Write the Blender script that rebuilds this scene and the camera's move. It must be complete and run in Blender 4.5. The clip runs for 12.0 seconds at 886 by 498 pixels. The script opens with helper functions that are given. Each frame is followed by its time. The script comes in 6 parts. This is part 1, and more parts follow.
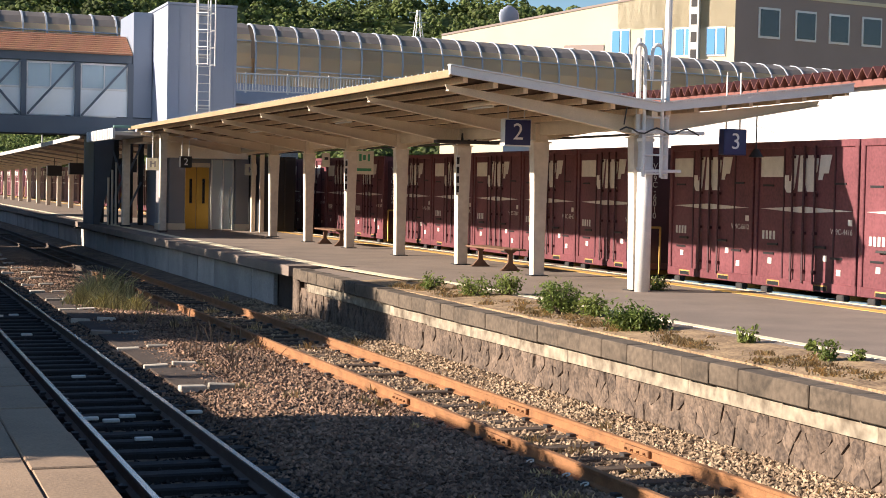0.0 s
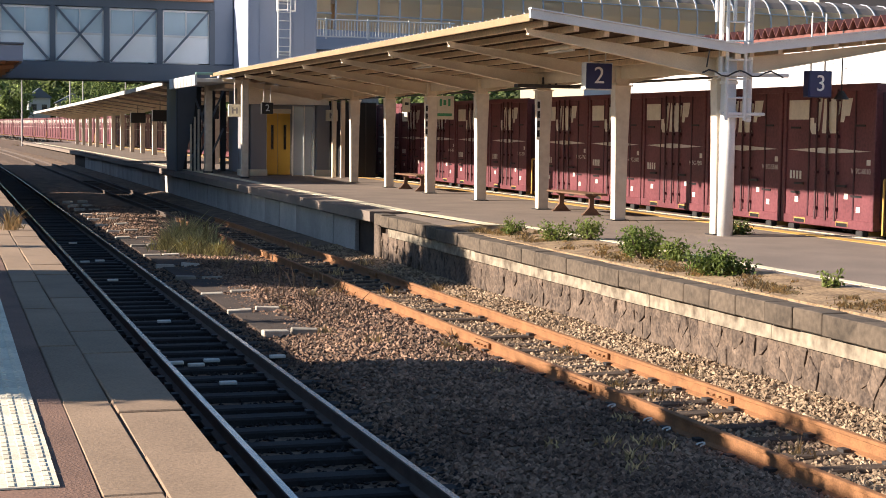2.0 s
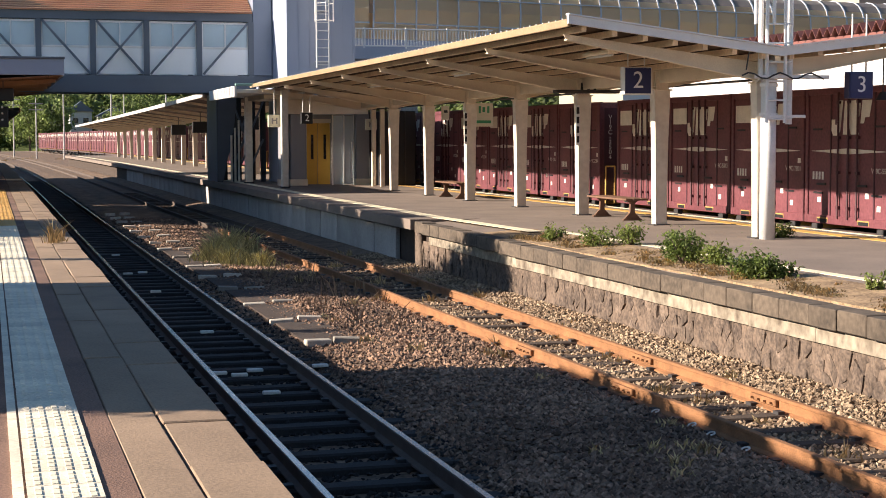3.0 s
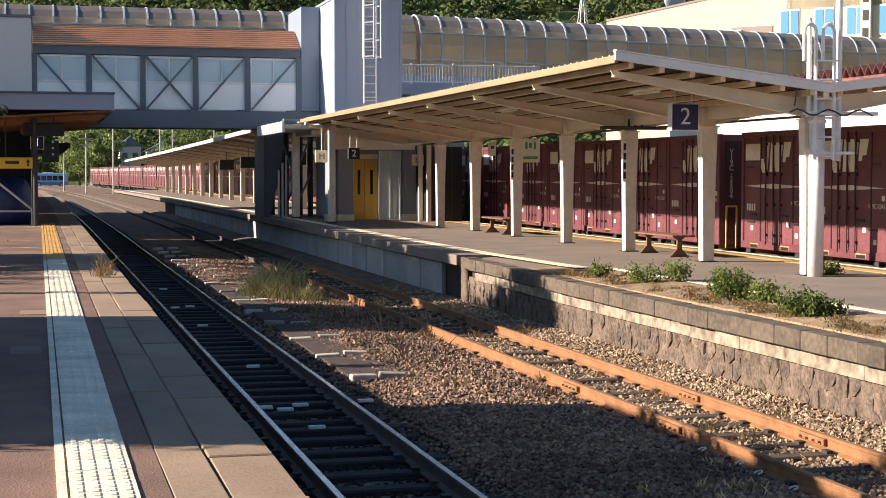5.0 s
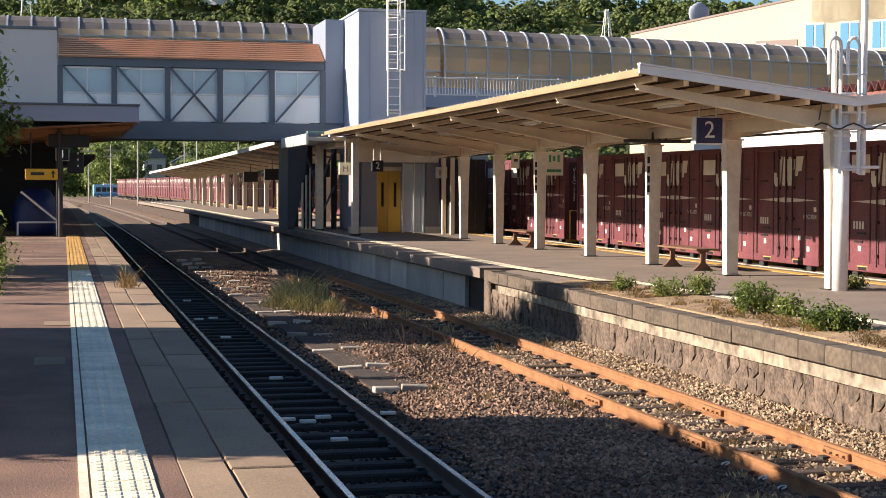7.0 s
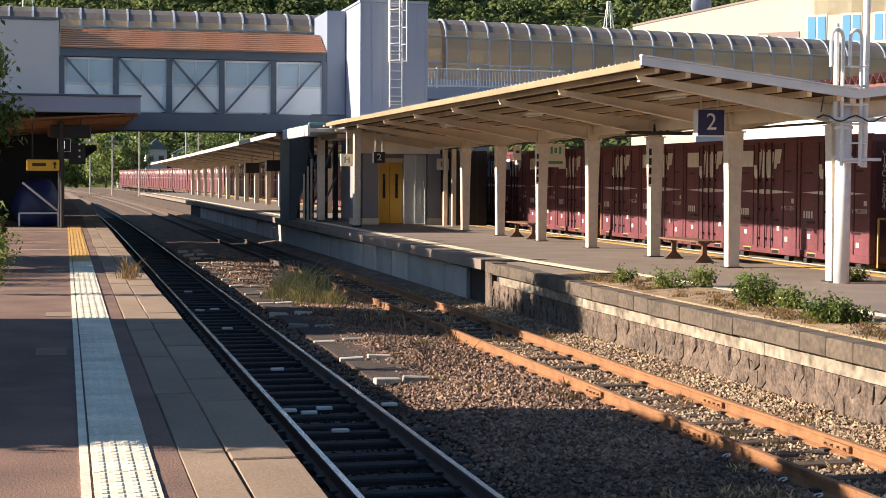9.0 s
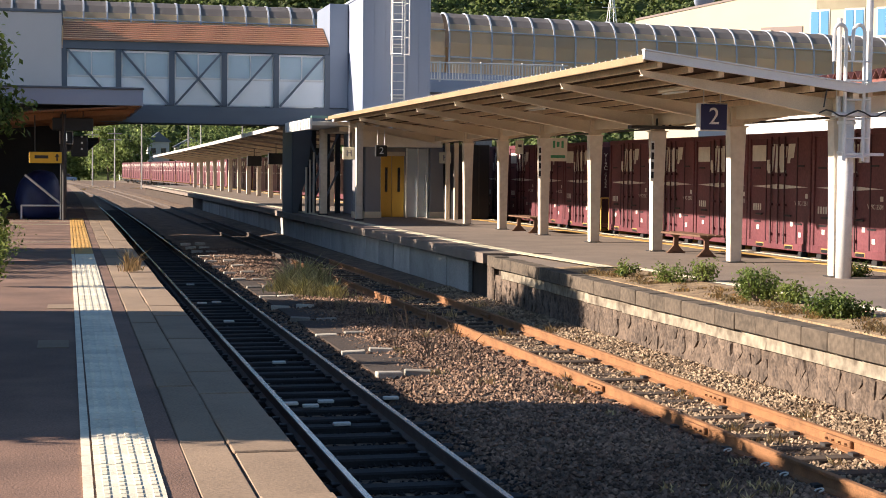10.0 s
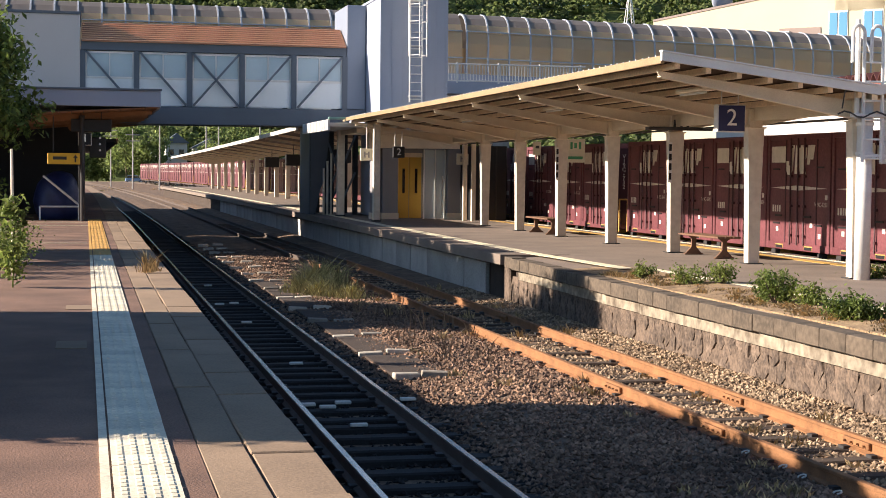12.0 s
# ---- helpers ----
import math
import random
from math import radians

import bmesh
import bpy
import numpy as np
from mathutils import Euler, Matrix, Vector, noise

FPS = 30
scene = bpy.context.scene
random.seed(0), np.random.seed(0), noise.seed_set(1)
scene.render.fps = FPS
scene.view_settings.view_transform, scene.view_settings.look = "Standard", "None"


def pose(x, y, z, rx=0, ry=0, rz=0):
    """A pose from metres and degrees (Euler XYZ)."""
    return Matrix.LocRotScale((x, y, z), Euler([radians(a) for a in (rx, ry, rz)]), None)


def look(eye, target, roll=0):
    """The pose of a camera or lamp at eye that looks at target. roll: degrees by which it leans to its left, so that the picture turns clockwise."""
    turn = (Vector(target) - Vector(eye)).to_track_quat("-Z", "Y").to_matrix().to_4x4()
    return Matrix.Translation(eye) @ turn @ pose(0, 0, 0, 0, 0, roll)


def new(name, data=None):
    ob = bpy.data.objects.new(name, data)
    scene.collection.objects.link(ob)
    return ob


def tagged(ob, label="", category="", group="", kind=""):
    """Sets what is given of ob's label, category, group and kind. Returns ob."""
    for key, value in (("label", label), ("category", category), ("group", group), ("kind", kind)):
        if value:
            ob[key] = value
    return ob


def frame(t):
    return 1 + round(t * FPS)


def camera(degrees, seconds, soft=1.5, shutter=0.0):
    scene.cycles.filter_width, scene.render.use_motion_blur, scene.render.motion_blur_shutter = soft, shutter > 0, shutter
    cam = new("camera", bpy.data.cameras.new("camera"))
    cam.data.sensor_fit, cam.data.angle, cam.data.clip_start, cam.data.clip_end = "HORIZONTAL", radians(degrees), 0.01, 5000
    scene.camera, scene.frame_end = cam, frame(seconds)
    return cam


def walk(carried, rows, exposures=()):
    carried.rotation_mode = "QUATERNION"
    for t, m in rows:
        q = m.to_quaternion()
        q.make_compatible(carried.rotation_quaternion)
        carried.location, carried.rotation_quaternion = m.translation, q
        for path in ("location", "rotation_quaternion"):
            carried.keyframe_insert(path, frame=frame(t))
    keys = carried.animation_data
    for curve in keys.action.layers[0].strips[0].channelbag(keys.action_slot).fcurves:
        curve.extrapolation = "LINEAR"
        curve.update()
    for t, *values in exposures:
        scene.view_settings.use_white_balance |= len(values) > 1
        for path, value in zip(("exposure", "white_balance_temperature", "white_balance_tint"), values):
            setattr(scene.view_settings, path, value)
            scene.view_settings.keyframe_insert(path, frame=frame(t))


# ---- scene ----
# ---- camera ----
EYE = Vector((0, 0, 2.5))
cam = camera(31.29, 12.0, soft=0.9)
# seconds, heading to the right of the track, tilt, lean
VIEW = [(0.0, 20.395, -2.249, 1.136), (0.5, 19.638, -2.737, 1.250), (1.0, 18.930, -3.319, 1.314), (1.5, 18.222, -3.917, 1.128),
        (2.0, 17.497, -4.289, 0.773), (2.5, 16.658, -4.375, 0.284), (3.0, 16.009, -4.030, -0.119), (3.5, 15.498, -3.591, -0.237),
        (5.5, 14.010, -2.539, 0.150), (6.0, 13.719, -2.357, 0.182), (6.5, 13.568, -2.280, 0.253), (7.0, 13.496, -2.285, 0.256),
        (9.0, 13.446, -2.591, 0.358), (9.5, 13.410, -2.724, 0.456), (10.0, 13.375, -2.820, 0.548), (10.5, 13.312, -2.860, 0.590),
        (11.0, 13.187, -2.849, 0.613), (11.5, 12.995, -2.806, 0.583), (12.0, 12.748, -2.781, 0.568)]


def aim(heading, tilt, lean):
    h, p = radians(heading), radians(tilt)
    return look(EYE, EYE + Vector((math.sin(h) * math.cos(p), math.cos(h) * math.cos(p), math.sin(p))), lean)


walk(cam, [(t, aim(a, b, c)) for t, a, b, c in VIEW])

# ---- light ----
world = bpy.data.worlds.new("sky")
scene.world = world
world.use_nodes = True
wn = world.node_tree.nodes
sky = wn.new("ShaderNodeTexSky")
sky.sky_type, sky.sun_disc, sky.ozone_density, sky.dust_density = "NISHITA", False, 4.0, 0.3
SUN_FROM = Vector((-1.0, 0.17, 0.403)).normalized()
sky.sun_elevation = math.asin(SUN_FROM.z)
sky.sun_rotation = math.atan2(SUN_FROM.x, SUN_FROM.y)
world.node_tree.links.new(sky.outputs[0], wn["Background"].inputs[0])
wn["Background"].inputs[1].default_value = 0.057
sun = new("sun", bpy.data.lights.new("sun", "SUN"))
sun.data.energy, sun.data.angle, sun.data.color = 5.0, radians(0.6), (1.0, 0.86, 0.73)
sun.matrix_world = look(SUN_FROM * 60, (0, 0, 0))
scene.view_settings.exposure = 1.36


# ---- materials ----
def mat(name, color, rough=0.8, metal=0.0, vary=0.25, scale=6.0, bump=0.0, second=None, fine=60.0, spec=0.5, alpha=None):
    """A noise-varied surface: colour at two scales, grain in the relief."""
    m = bpy.data.materials.new(name)
    m.use_nodes = True
    n, l = m.node_tree.nodes, m.node_tree.links
    b = n["Principled BSDF"]
    co = n.new("ShaderNodeTexCoord")
    oi = n.new("ShaderNodeObjectInfo")
    add = n.new("ShaderNodeVectorMath")
    l.new(co.outputs["Object"], add.inputs[0])
    l.new(oi.outputs["Random"], add.inputs[1])
    big, small = n.new("ShaderNodeTexNoise"), n.new("ShaderNodeTexNoise")
    big.inputs["Scale"].default_value, small.inputs["Scale"].default_value = scale, fine
    big.inputs["Detail"].default_value, small.inputs["Detail"].default_value = 5, 3
    l.new(add.outputs[0], big.inputs["Vector"])
    l.new(add.outputs[0], small.inputs["Vector"])
    mix = n.new("ShaderNodeMath")
    mix.operation = "MULTIPLY_ADD"
    l.new(small.outputs[0], mix.inputs[0])
    mix.inputs[1].default_value = 0.5
    half = n.new("ShaderNodeMath")
    half.operation = "MULTIPLY"
    half.inputs[1].default_value = 0.5
    l.new(big.outputs[0], half.inputs[0])
    l.new(half.outputs[0], mix.inputs[2])
    ramp = n.new("ShaderNodeValToRGB")
    c = Vector(color)
    d = Vector(second) if second else c * (1 + vary)
    ramp.color_ramp.elements[0].position, ramp.color_ramp.elements[1].position = 0.36, 0.64
    ramp.color_ramp.elements[0].color = (*(c * (1 - vary)), 1)
    ramp.color_ramp.elements[1].color = (*d, 1)
    l.new(mix.outputs[0], ramp.inputs[0])
    l.new(ramp.outputs[0], b.inputs["Base Color"])
    b.inputs["Roughness"].default_value, b.inputs["Metallic"].default_value = rough, metal
    b.inputs["Specular IOR Level"].default_value = spec
    if alpha is not None:
        b.inputs["Alpha"].default_value = alpha
    if bump:
        bp = n.new("ShaderNodeBump")
        bp.inputs["Strength"].default_value, bp.inputs["Distance"].default_value = bump, 0.02
        l.new(mix.outputs[0], bp.inputs["Height"])
        l.new(bp.outputs[0], b.inputs["Normal"])
    return m


M_BALLAST = mat("ballast", (0.075, 0.047, 0.030), 0.95, vary=0.5, scale=2.5, fine=28, bump=1.0, second=(0.24, 0.155, 0.095))
M_SOIL = mat("soil", (0.055, 0.038, 0.028), 0.95, vary=0.3, scale=3, bump=0.8)
M_GRASSLAND = mat("grassland", (0.18, 0.17, 0.07), 0.95, vary=0.4, scale=0.3, fine=5, bump=0.5, second=(0.34, 0.27, 0.14))
M_ASPHALT = mat("asphalt", (0.205, 0.160, 0.128), 0.9, vary=0.2, scale=1.2, fine=90, bump=0.3)
M_RED_ASPHALT = mat("red_asphalt", (0.175, 0.10, 0.07), 0.9, vary=0.4, scale=1.2, fine=70, bump=0.5, second=(0.27, 0.155, 0.105))
M_CONCRETE = mat("concrete", (0.25, 0.20, 0.14), 0.9, vary=0.45, scale=1.7, fine=7, bump=0.3)
M_COPING = mat("coping", (0.098, 0.074, 0.052), 0.92, vary=0.45, scale=1.6, fine=14, bump=0.5)
M_WALLSTONE = mat("wall_stone", (0.078, 0.054, 0.041), 0.92, vary=0.45, scale=2.2, fine=22, bump=0.8, second=(0.20, 0.145, 0.105))
M_PANEL = mat("panel_concrete", (0.40, 0.38, 0.35), 0.9, vary=0.25, scale=1.2, fine=30, bump=0.3)
M_RUST = mat("rust", (0.25, 0.115, 0.046), 0.85, vary=0.3, scale=5, fine=70, bump=0.4)
M_RAILTOP = mat("rail_steel", (0.62, 0.60, 0.58), 0.22, 1.0, vary=0.08, scale=3)
M_RAILSIDE = mat("rail_side", (0.09, 0.065, 0.05), 0.8, vary=0.3, scale=5)
# grey concrete lowered almost to black, taking in the platform's shadow
M_SLEEPER_SHADED = mat("sleeper_concrete_shaded", (0.027, 0.023, 0.021), 0.9, vary=0.3, scale=4, bump=0.4)
M_OLDSLEEPER = mat("sleeper_wood", (0.07, 0.047, 0.031), 0.9, vary=0.4, scale=5, bump=0.7)
M_CREAM = mat("cream_steel", (0.80, 0.67, 0.50), 0.55, vary=0.15, scale=2.0, bump=0.1, second=(0.86, 0.74, 0.57))
# tan sheet coloured dark brown to hold the shade between the purlins
M_ROOFSHADE = mat("roof_sheet", (0.075, 0.038, 0.018), 0.7, vary=0.2, scale=1.5, bump=0.1)
M_WHITE = mat("white_paint", (0.74, 0.72, 0.69), 0.5, vary=0.08, scale=2.0)
M_LINE_W = mat("line_white", (0.76, 0.68, 0.48), 0.8, vary=0.15, scale=3, bump=0.1)
M_LINE_Y = mat("line_yellow", (0.60, 0.36, 0.09), 0.8, vary=0.2, scale=3, bump=0.1)
M_TACTILE = mat("tactile_pale", (0.80, 0.72, 0.55), 0.75, vary=0.18, scale=2.5, fine=40, bump=0.2)
M_TACTILE_Y = mat("tactile_yellow", (0.62, 0.36, 0.10), 0.75, vary=0.15, scale=2.5, fine=40, bump=0.2)
M_BRIDGE = mat("bridge_steel", (0.105, 0.125, 0.155), 0.5, vary=0.1, scale=1.0)
M_TOWER = mat("tower_panel", (0.33, 0.365, 0.45), 0.5, vary=0.05, scale=0.6)
M_ORANGE = mat("orange_roof", (0.46, 0.20, 0.105), 0.5, vary=0.12, scale=1.0)
M_ORANGERIB = mat("orange_rib", (0.75, 0.44, 0.29), 0.5, vary=0.1, scale=1.0)
M_SILL = mat("rusty_sill", (0.07, 0.045, 0.04), 0.8, vary=0.35, scale=4)
M_CONT = mat("container_red", (0.125, 0.034, 0.042), 0.5, vary=0.22, scale=1.2, fine=18, bump=0.06, second=(0.185, 0.058, 0.068))
M_CONTDARK = mat("container_dark", (0.05, 0.012, 0.02), 0.55, vary=0.2, scale=2)
M_MARK = mat("marking_white", (0.72, 0.68, 0.60), 0.6, vary=0.12, scale=6)
M_WAGON = mat("wagon_blue", (0.09, 0.15, 0.20), 0.6, vary=0.2, scale=3)
M_IRON = mat("dark_iron", (0.035, 0.032, 0.032), 0.6, vary=0.3, scale=5)
M_GREYPANEL = mat("grey_panel", (0.26, 0.25, 0.26), 0.6, vary=0.08, scale=1)
M_OCHRE = mat("ochre_door", (0.62, 0.36, 0.05), 0.5, vary=0.08, scale=2)
M_LEAF = mat("leaf", (0.085, 0.145, 0.03), 0.55, vary=0.5, scale=1.5, fine=9, second=(0.26, 0.33, 0.08))
M_LEAF2 = mat("leaf_light", (0.13, 0.20, 0.045), 0.6, vary=0.35, scale=1.5, fine=9, second=(0.26, 0.30, 0.075))
M_FARLEAF = mat("far_leaf", (0.075, 0.115, 0.032), 0.85, vary=0.45, scale=0.05, fine=0.5, second=(0.22, 0.27, 0.085))
M_STRAW = mat("straw", (0.50, 0.36, 0.17), 0.9, vary=0.3, scale=3)
M_BARK = mat("bark", (0.11, 0.08, 0.06), 0.9, vary=0.3, scale=6, bump=0.6)
M_WALLWHITE = mat("sunlit_wall", (0.62, 0.60, 0.56), 0.8, vary=0.03, scale=0.4)
M_BEIGE = mat("beige_render", (0.60, 0.53, 0.38), 0.85, vary=0.06, scale=0.5)
M_BROWN = mat("brown_roof", (0.20, 0.075, 0.06), 0.6, vary=0.15, scale=2)
M_SIGN = mat("sign_navy", (0.015, 0.025, 0.11), 0.4, vary=0.05)
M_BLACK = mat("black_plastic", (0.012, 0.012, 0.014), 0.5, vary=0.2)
M_YELLOW = mat("sign_yellow", (0.75, 0.45, 0.03), 0.5, vary=0.05)
M_TEAL = mat("teal_trim", (0.20, 0.36, 0.30), 0.6, vary=0.1)


def glass(name, tint, rough=0.05, alpha=0.25):
    return mat(name, tint, rough, vary=0.04, scale=0.5, alpha=alpha, spec=0.8)


def sheer(name, tint, share=0.5):
    """Milky sheet that lets light through."""
    m = mat(name, tint, 0.5, vary=0.05, scale=0.6)
    n, l = m.node_tree.nodes, m.node_tree.links
    tr, mx = n.new("ShaderNodeBsdfTranslucent"), n.new("ShaderNodeMixShader")
    tr.inputs[0].default_value = (*tint, 1)
    mx.inputs[0].default_value = share
    l.new(n["Principled BSDF"].outputs[0], mx.inputs[1])
    l.new(tr.outputs[0], mx.inputs[2])
    l.new(mx.outputs[0], n["Material Output"].inputs[0])
    return m


M_SHEER = sheer("milky_sheet", (0.93, 0.95, 0.96), 0.6)
M_PANE = glass("window_glass", (0.80, 0.89, 0.93), 0.08, 0.45)
M_BRIDGEPANE = glass("bridge_glass", (0.70, 0.84, 0.92), 0.06, 0.5)
M_FROST = sheer("frosted_glass", (0.93, 0.95, 0.95), 0.12)
M_TUBE = sheer("tinted_sheet", (0.86, 0.68, 0.45), 0.15)
M_DARKGLASS = glass("dark_glass", (0.03, 0.035, 0.04), 0.06, 0.75)
M_BLUEGLASS = glass("blue_glass", (0.12, 0.30, 0.55), 0.08, 1.0)


# ---- building blocks ----
def bm_box(x0, y0, z0, x1, y1, z1, bm=None):
    bm = bm or bmesh.new()
    v = [bm.verts.new((x, y, z)) for z in (z0, z1) for x, y in ((x0, y0), (x1, y0), (x1, y1), (x0, y1))]
    for f in ((3, 2, 1, 0), (4, 5, 6, 7), (0, 1, 5, 4), (1, 2, 6, 5), (2, 3, 7, 6), (3, 0, 4, 7)):
        bm.faces.new([v[i] for i in f])
    return bm


def bm_bevel(bm, w):
    bmesh.ops.bevel(bm, geom=list(bm.edges), offset=w, segments=1, affect="EDGES")
    return bm


def bm_bar(a, b, r, bm=None, sides=8, r2=None, up=None):
    """A round or (sides=4) square bar from a to b."""
    bm = bm or bmesh.new()
    a, b = Vector(a), Vector(b)
    q = (b - a).to_track_quat("Z", "Y")
    rings = []
    for p, rad in ((a, r), (b, r if r2 is None else r2)):
        off = math.pi / 4 if sides == 4 else 0
        rings.append([bm.verts.new(p + q @ Vector((math.cos(off + k * math.tau / sides) * rad, math.sin(off + k * math.tau / sides) * rad, 0))) for k in range(sides)])
    for k in range(sides):
        j = (k + 1) % sides
        bm.faces.new((rings[0][k], rings[0][j], rings[1][j], rings[1][k]))
    bm.faces.new(rings[0][::-1])
    bm.faces.new(rings[1])
    return bm


def bm_extrude(profile, y0, y1, axis="y", bm=None):
    """A closed outline, counter-clockwise seen from the low end, drawn out along an axis. y: (x, z) outlines; x: (y, z); z: (x, y)."""
    bm = bm or bmesh.new()
    at = {"y": lambda p, s: (p[0], s, p[1]), "x": lambda p, s: (s, p[0], p[1]), "z": lambda p, s: (p[0], p[1], s)}[axis]
    a = [bm.verts.new(at(p, y0)) for p in profile]
    b = [bm.verts.new(at(p, y1)) for p in profile]
    n = len(profile)
    for k in range(n):
        j = (k + 1) % n
        bm.faces.new((a[k], a[j], b[j], b[k]))
    bm.faces.new(a[::-1])
    bm.faces.new(b)
    return bm


def mesh_of(bm, material, smooth=False):
    bmesh.ops.recalc_face_normals(bm, faces=list(bm.faces))
    me = bpy.data.meshes.new("mesh")
    bm.to_mesh(me)
    bm.free()
    me.materials.append(material)
    if smooth:
        for p in me.polygons:
            p.use_smooth = True
    return me


def part(name, bm, material, parent, label="", at=None, smooth=False):
    me = bm if isinstance(bm, bpy.types.Mesh) else mesh_of(bm, material, smooth)
    ob = new(name, me)
    ob.parent = parent
    if at is not None:
        ob.matrix_basis = at
    return tagged(ob, label)


def thing(name, label, category, at=None, group="", kind=""):
    ob = new(name)
    ob.empty_display_size = 0.1
    if at is not None:
        ob.matrix_basis = at
    return tagged(ob, label, category, group, kind)


def solid(name, bm, material, label="", category="", group="", kind="", at=None, smooth=False):
    ob = new(name, mesh_of(bm, material, smooth))
    if at is not None:
        ob.matrix_basis = at
    return tagged(ob, label, category, group, kind)


def text_mesh(body, size, depth=0.004):
    cu = bpy.data.curves.new("letters", "FONT")
    cu.body, cu.size, cu.extrude = body, size, depth
    cu.align_x, cu.align_y = "CENTER", "CENTER"
    ob = bpy.data.objects.new("letters", cu)
    me = bpy.data.meshes.new_from_object(ob)
    bpy.data.objects.remove(ob)
    return me


P1, P2 = 0.92, 0.86            # platform heights over the rail
EDGE1, EDGE2 = 1.27, 8.10      # platform edges
TRAIN_X = 15.2                 # near side of the containers
POST_X, POST_Y = 12.04, (23.25, 27.3, 31.3, 35.35, 39.4, 43.4, 47.45)



def bend(y):
    """The line swings away to the side beyond the footbridge."""
    return -1.2 * (max(0.0, y - 60) / 100) ** 2


def track1_x(y):
    return 2.77 + bend(y)


def track2_x(y):
    return 6.76 - 0.013 * max(0.0, min(y, 62) - 36) + bend(y)


def track3_x(y):
    return TRAIN_X + 1.225 + bend(y)


def bent(bm, line=bend):
    for v in bm.verts:
        v.co.x += line(v.co.y)
    return bm


def strip(profile, ys, line=bend):
    """An outline carried along the line through the places ys."""
    bm = bmesh.new()
    rings = [[bm.verts.new((p[0] + line(y), y, p[1])) for p in profile] for y in ys]
    n = len(profile)
    for a, b in zip(rings, rings[1:]):
        for k in range(n):
            bm.faces.new((a[k], a[(k + 1) % n], b[(k + 1) % n], b[k]))
    bm.faces.new(rings[0][::-1])
    bm.faces.new(rings[-1])
    return bm


def steps(a, b, n):
    return [a + (b - a) * k / n for k in range(n + 1)]


LONG = steps(-15, 60, 5) + steps(70, 330, 26)

# ---- ground and tracks ----
solid("ground", bm_box(-1500, -300, -1.0, 1500, 2500, -0.30), M_GRASSLAND, kind="structure")
solid("ballast_bed", strip([(-1.0, -0.29), (21.5, -0.29), (21.0, -0.13), (8.6, -0.10), (8.1, -0.05), (7.55, -0.12), (7.38, -0.172), (6.2, -0.172), (5.98, -0.13), (4.6, -0.09), (3.75, -0.13), (3.5, -0.20), (2.0, -0.21), (-1.0, -0.21)], LONG), M_BALLAST, kind="structure")

rng = random.Random(7)


def stones(name, places, material, size=(0.02, 0.045)):
    """Crushed stone as one heap of small rough lumps."""
    verts, faces = [], []
    for x, y, z in places:
        r = rng.uniform(*size)
        o = len(verts)
        a = rng.uniform(0, 6.28)
        for k in range(4):
            ang = a + k * 1.571 + rng.uniform(-0.4, 0.4)
            verts.append((x + r * math.cos(ang) * rng.uniform(0.7, 1.4), y + r * math.sin(ang) * rng.uniform(0.7, 1.4), z + rng.uniform(-0.3, 0.5) * r))
        verts.append((x + rng.uniform(-0.4, 0.4) * r, y + rng.uniform(-0.4, 0.4) * r, z + r * rng.uniform(0.6, 1.2)))
        verts.append((x, y, z - r))
        for k in range(4):
            j = (k + 1) % 4
            faces += [(o + k, o + j, o + 4), (o + j, o + k, o + 5)]
    me = bpy.data.meshes.new(name)
    me.from_pydata(verts, [], faces)
    me.materials.append(material)
    return tagged(new(name, me), kind="stuff")


def island(m):
    """Let each lump of a heap take a shade of its own."""
    n, l = m.node_tree.nodes, m.node_tree.links
    geo = n.new("ShaderNodeNewGeometry")
    hsv = n.new("ShaderNodeHueSaturation")
    mul = n.new("ShaderNodeMapRange")
    mul.inputs["To Min"].default_value, mul.inputs["To Max"].default_value = 0.4, 1.6
    l.new(geo.outputs["Random Per Island"], mul.inputs["Value"])
    l.new(mul.outputs[0], hsv.inputs["Value"])
    b = n["Principled BSDF"]
    l.new(b.inputs["Base Color"].links[0].from_socket, hsv.inputs["Color"])
    l.new(hsv.outputs[0], b.inputs["Base Color"])
    return m


def leafy(m, share=0.52):
    """Leaves that glow where the sun stands behind them."""
    island(m)
    n, l = m.node_tree.nodes, m.node_tree.links
    b = n["Principled BSDF"]
    tr, mx = n.new("ShaderNodeBsdfTranslucent"), n.new("ShaderNodeMixShader")
    l.new(b.inputs["Base Color"].links[0].from_socket, tr.inputs[0])
    mx.inputs[0].default_value = share
    l.new(b.outputs[0], mx.inputs[1])
    l.new(tr.outputs[0], mx.inputs[2])
    l.new(mx.outputs[0], n["Material Output"].inputs[0])
    return m


def pieces_vary(m, low=0.7, high=1.25):
    """Let each piece of a wall or floor take a shade of its own."""
    n, l = m.node_tree.nodes, m.node_tree.links
    oi = n.new("ShaderNodeObjectInfo")
    hsv = n.new("ShaderNodeHueSaturation")
    mul = n.new("ShaderNodeMapRange")
    mul.inputs["To Min"].default_value, mul.inputs["To Max"].default_value = low, high
    l.new(oi.outputs["Random"], mul.inputs["Value"])
    l.new(mul.outputs[0], hsv.inputs["Value"])
    b = n["Principled BSDF"]
    l.new(b.inputs["Base Color"].links[0].from_socket, hsv.inputs["Color"])
    l.new(hsv.outputs[0], b.inputs["Base Color"])
    return m


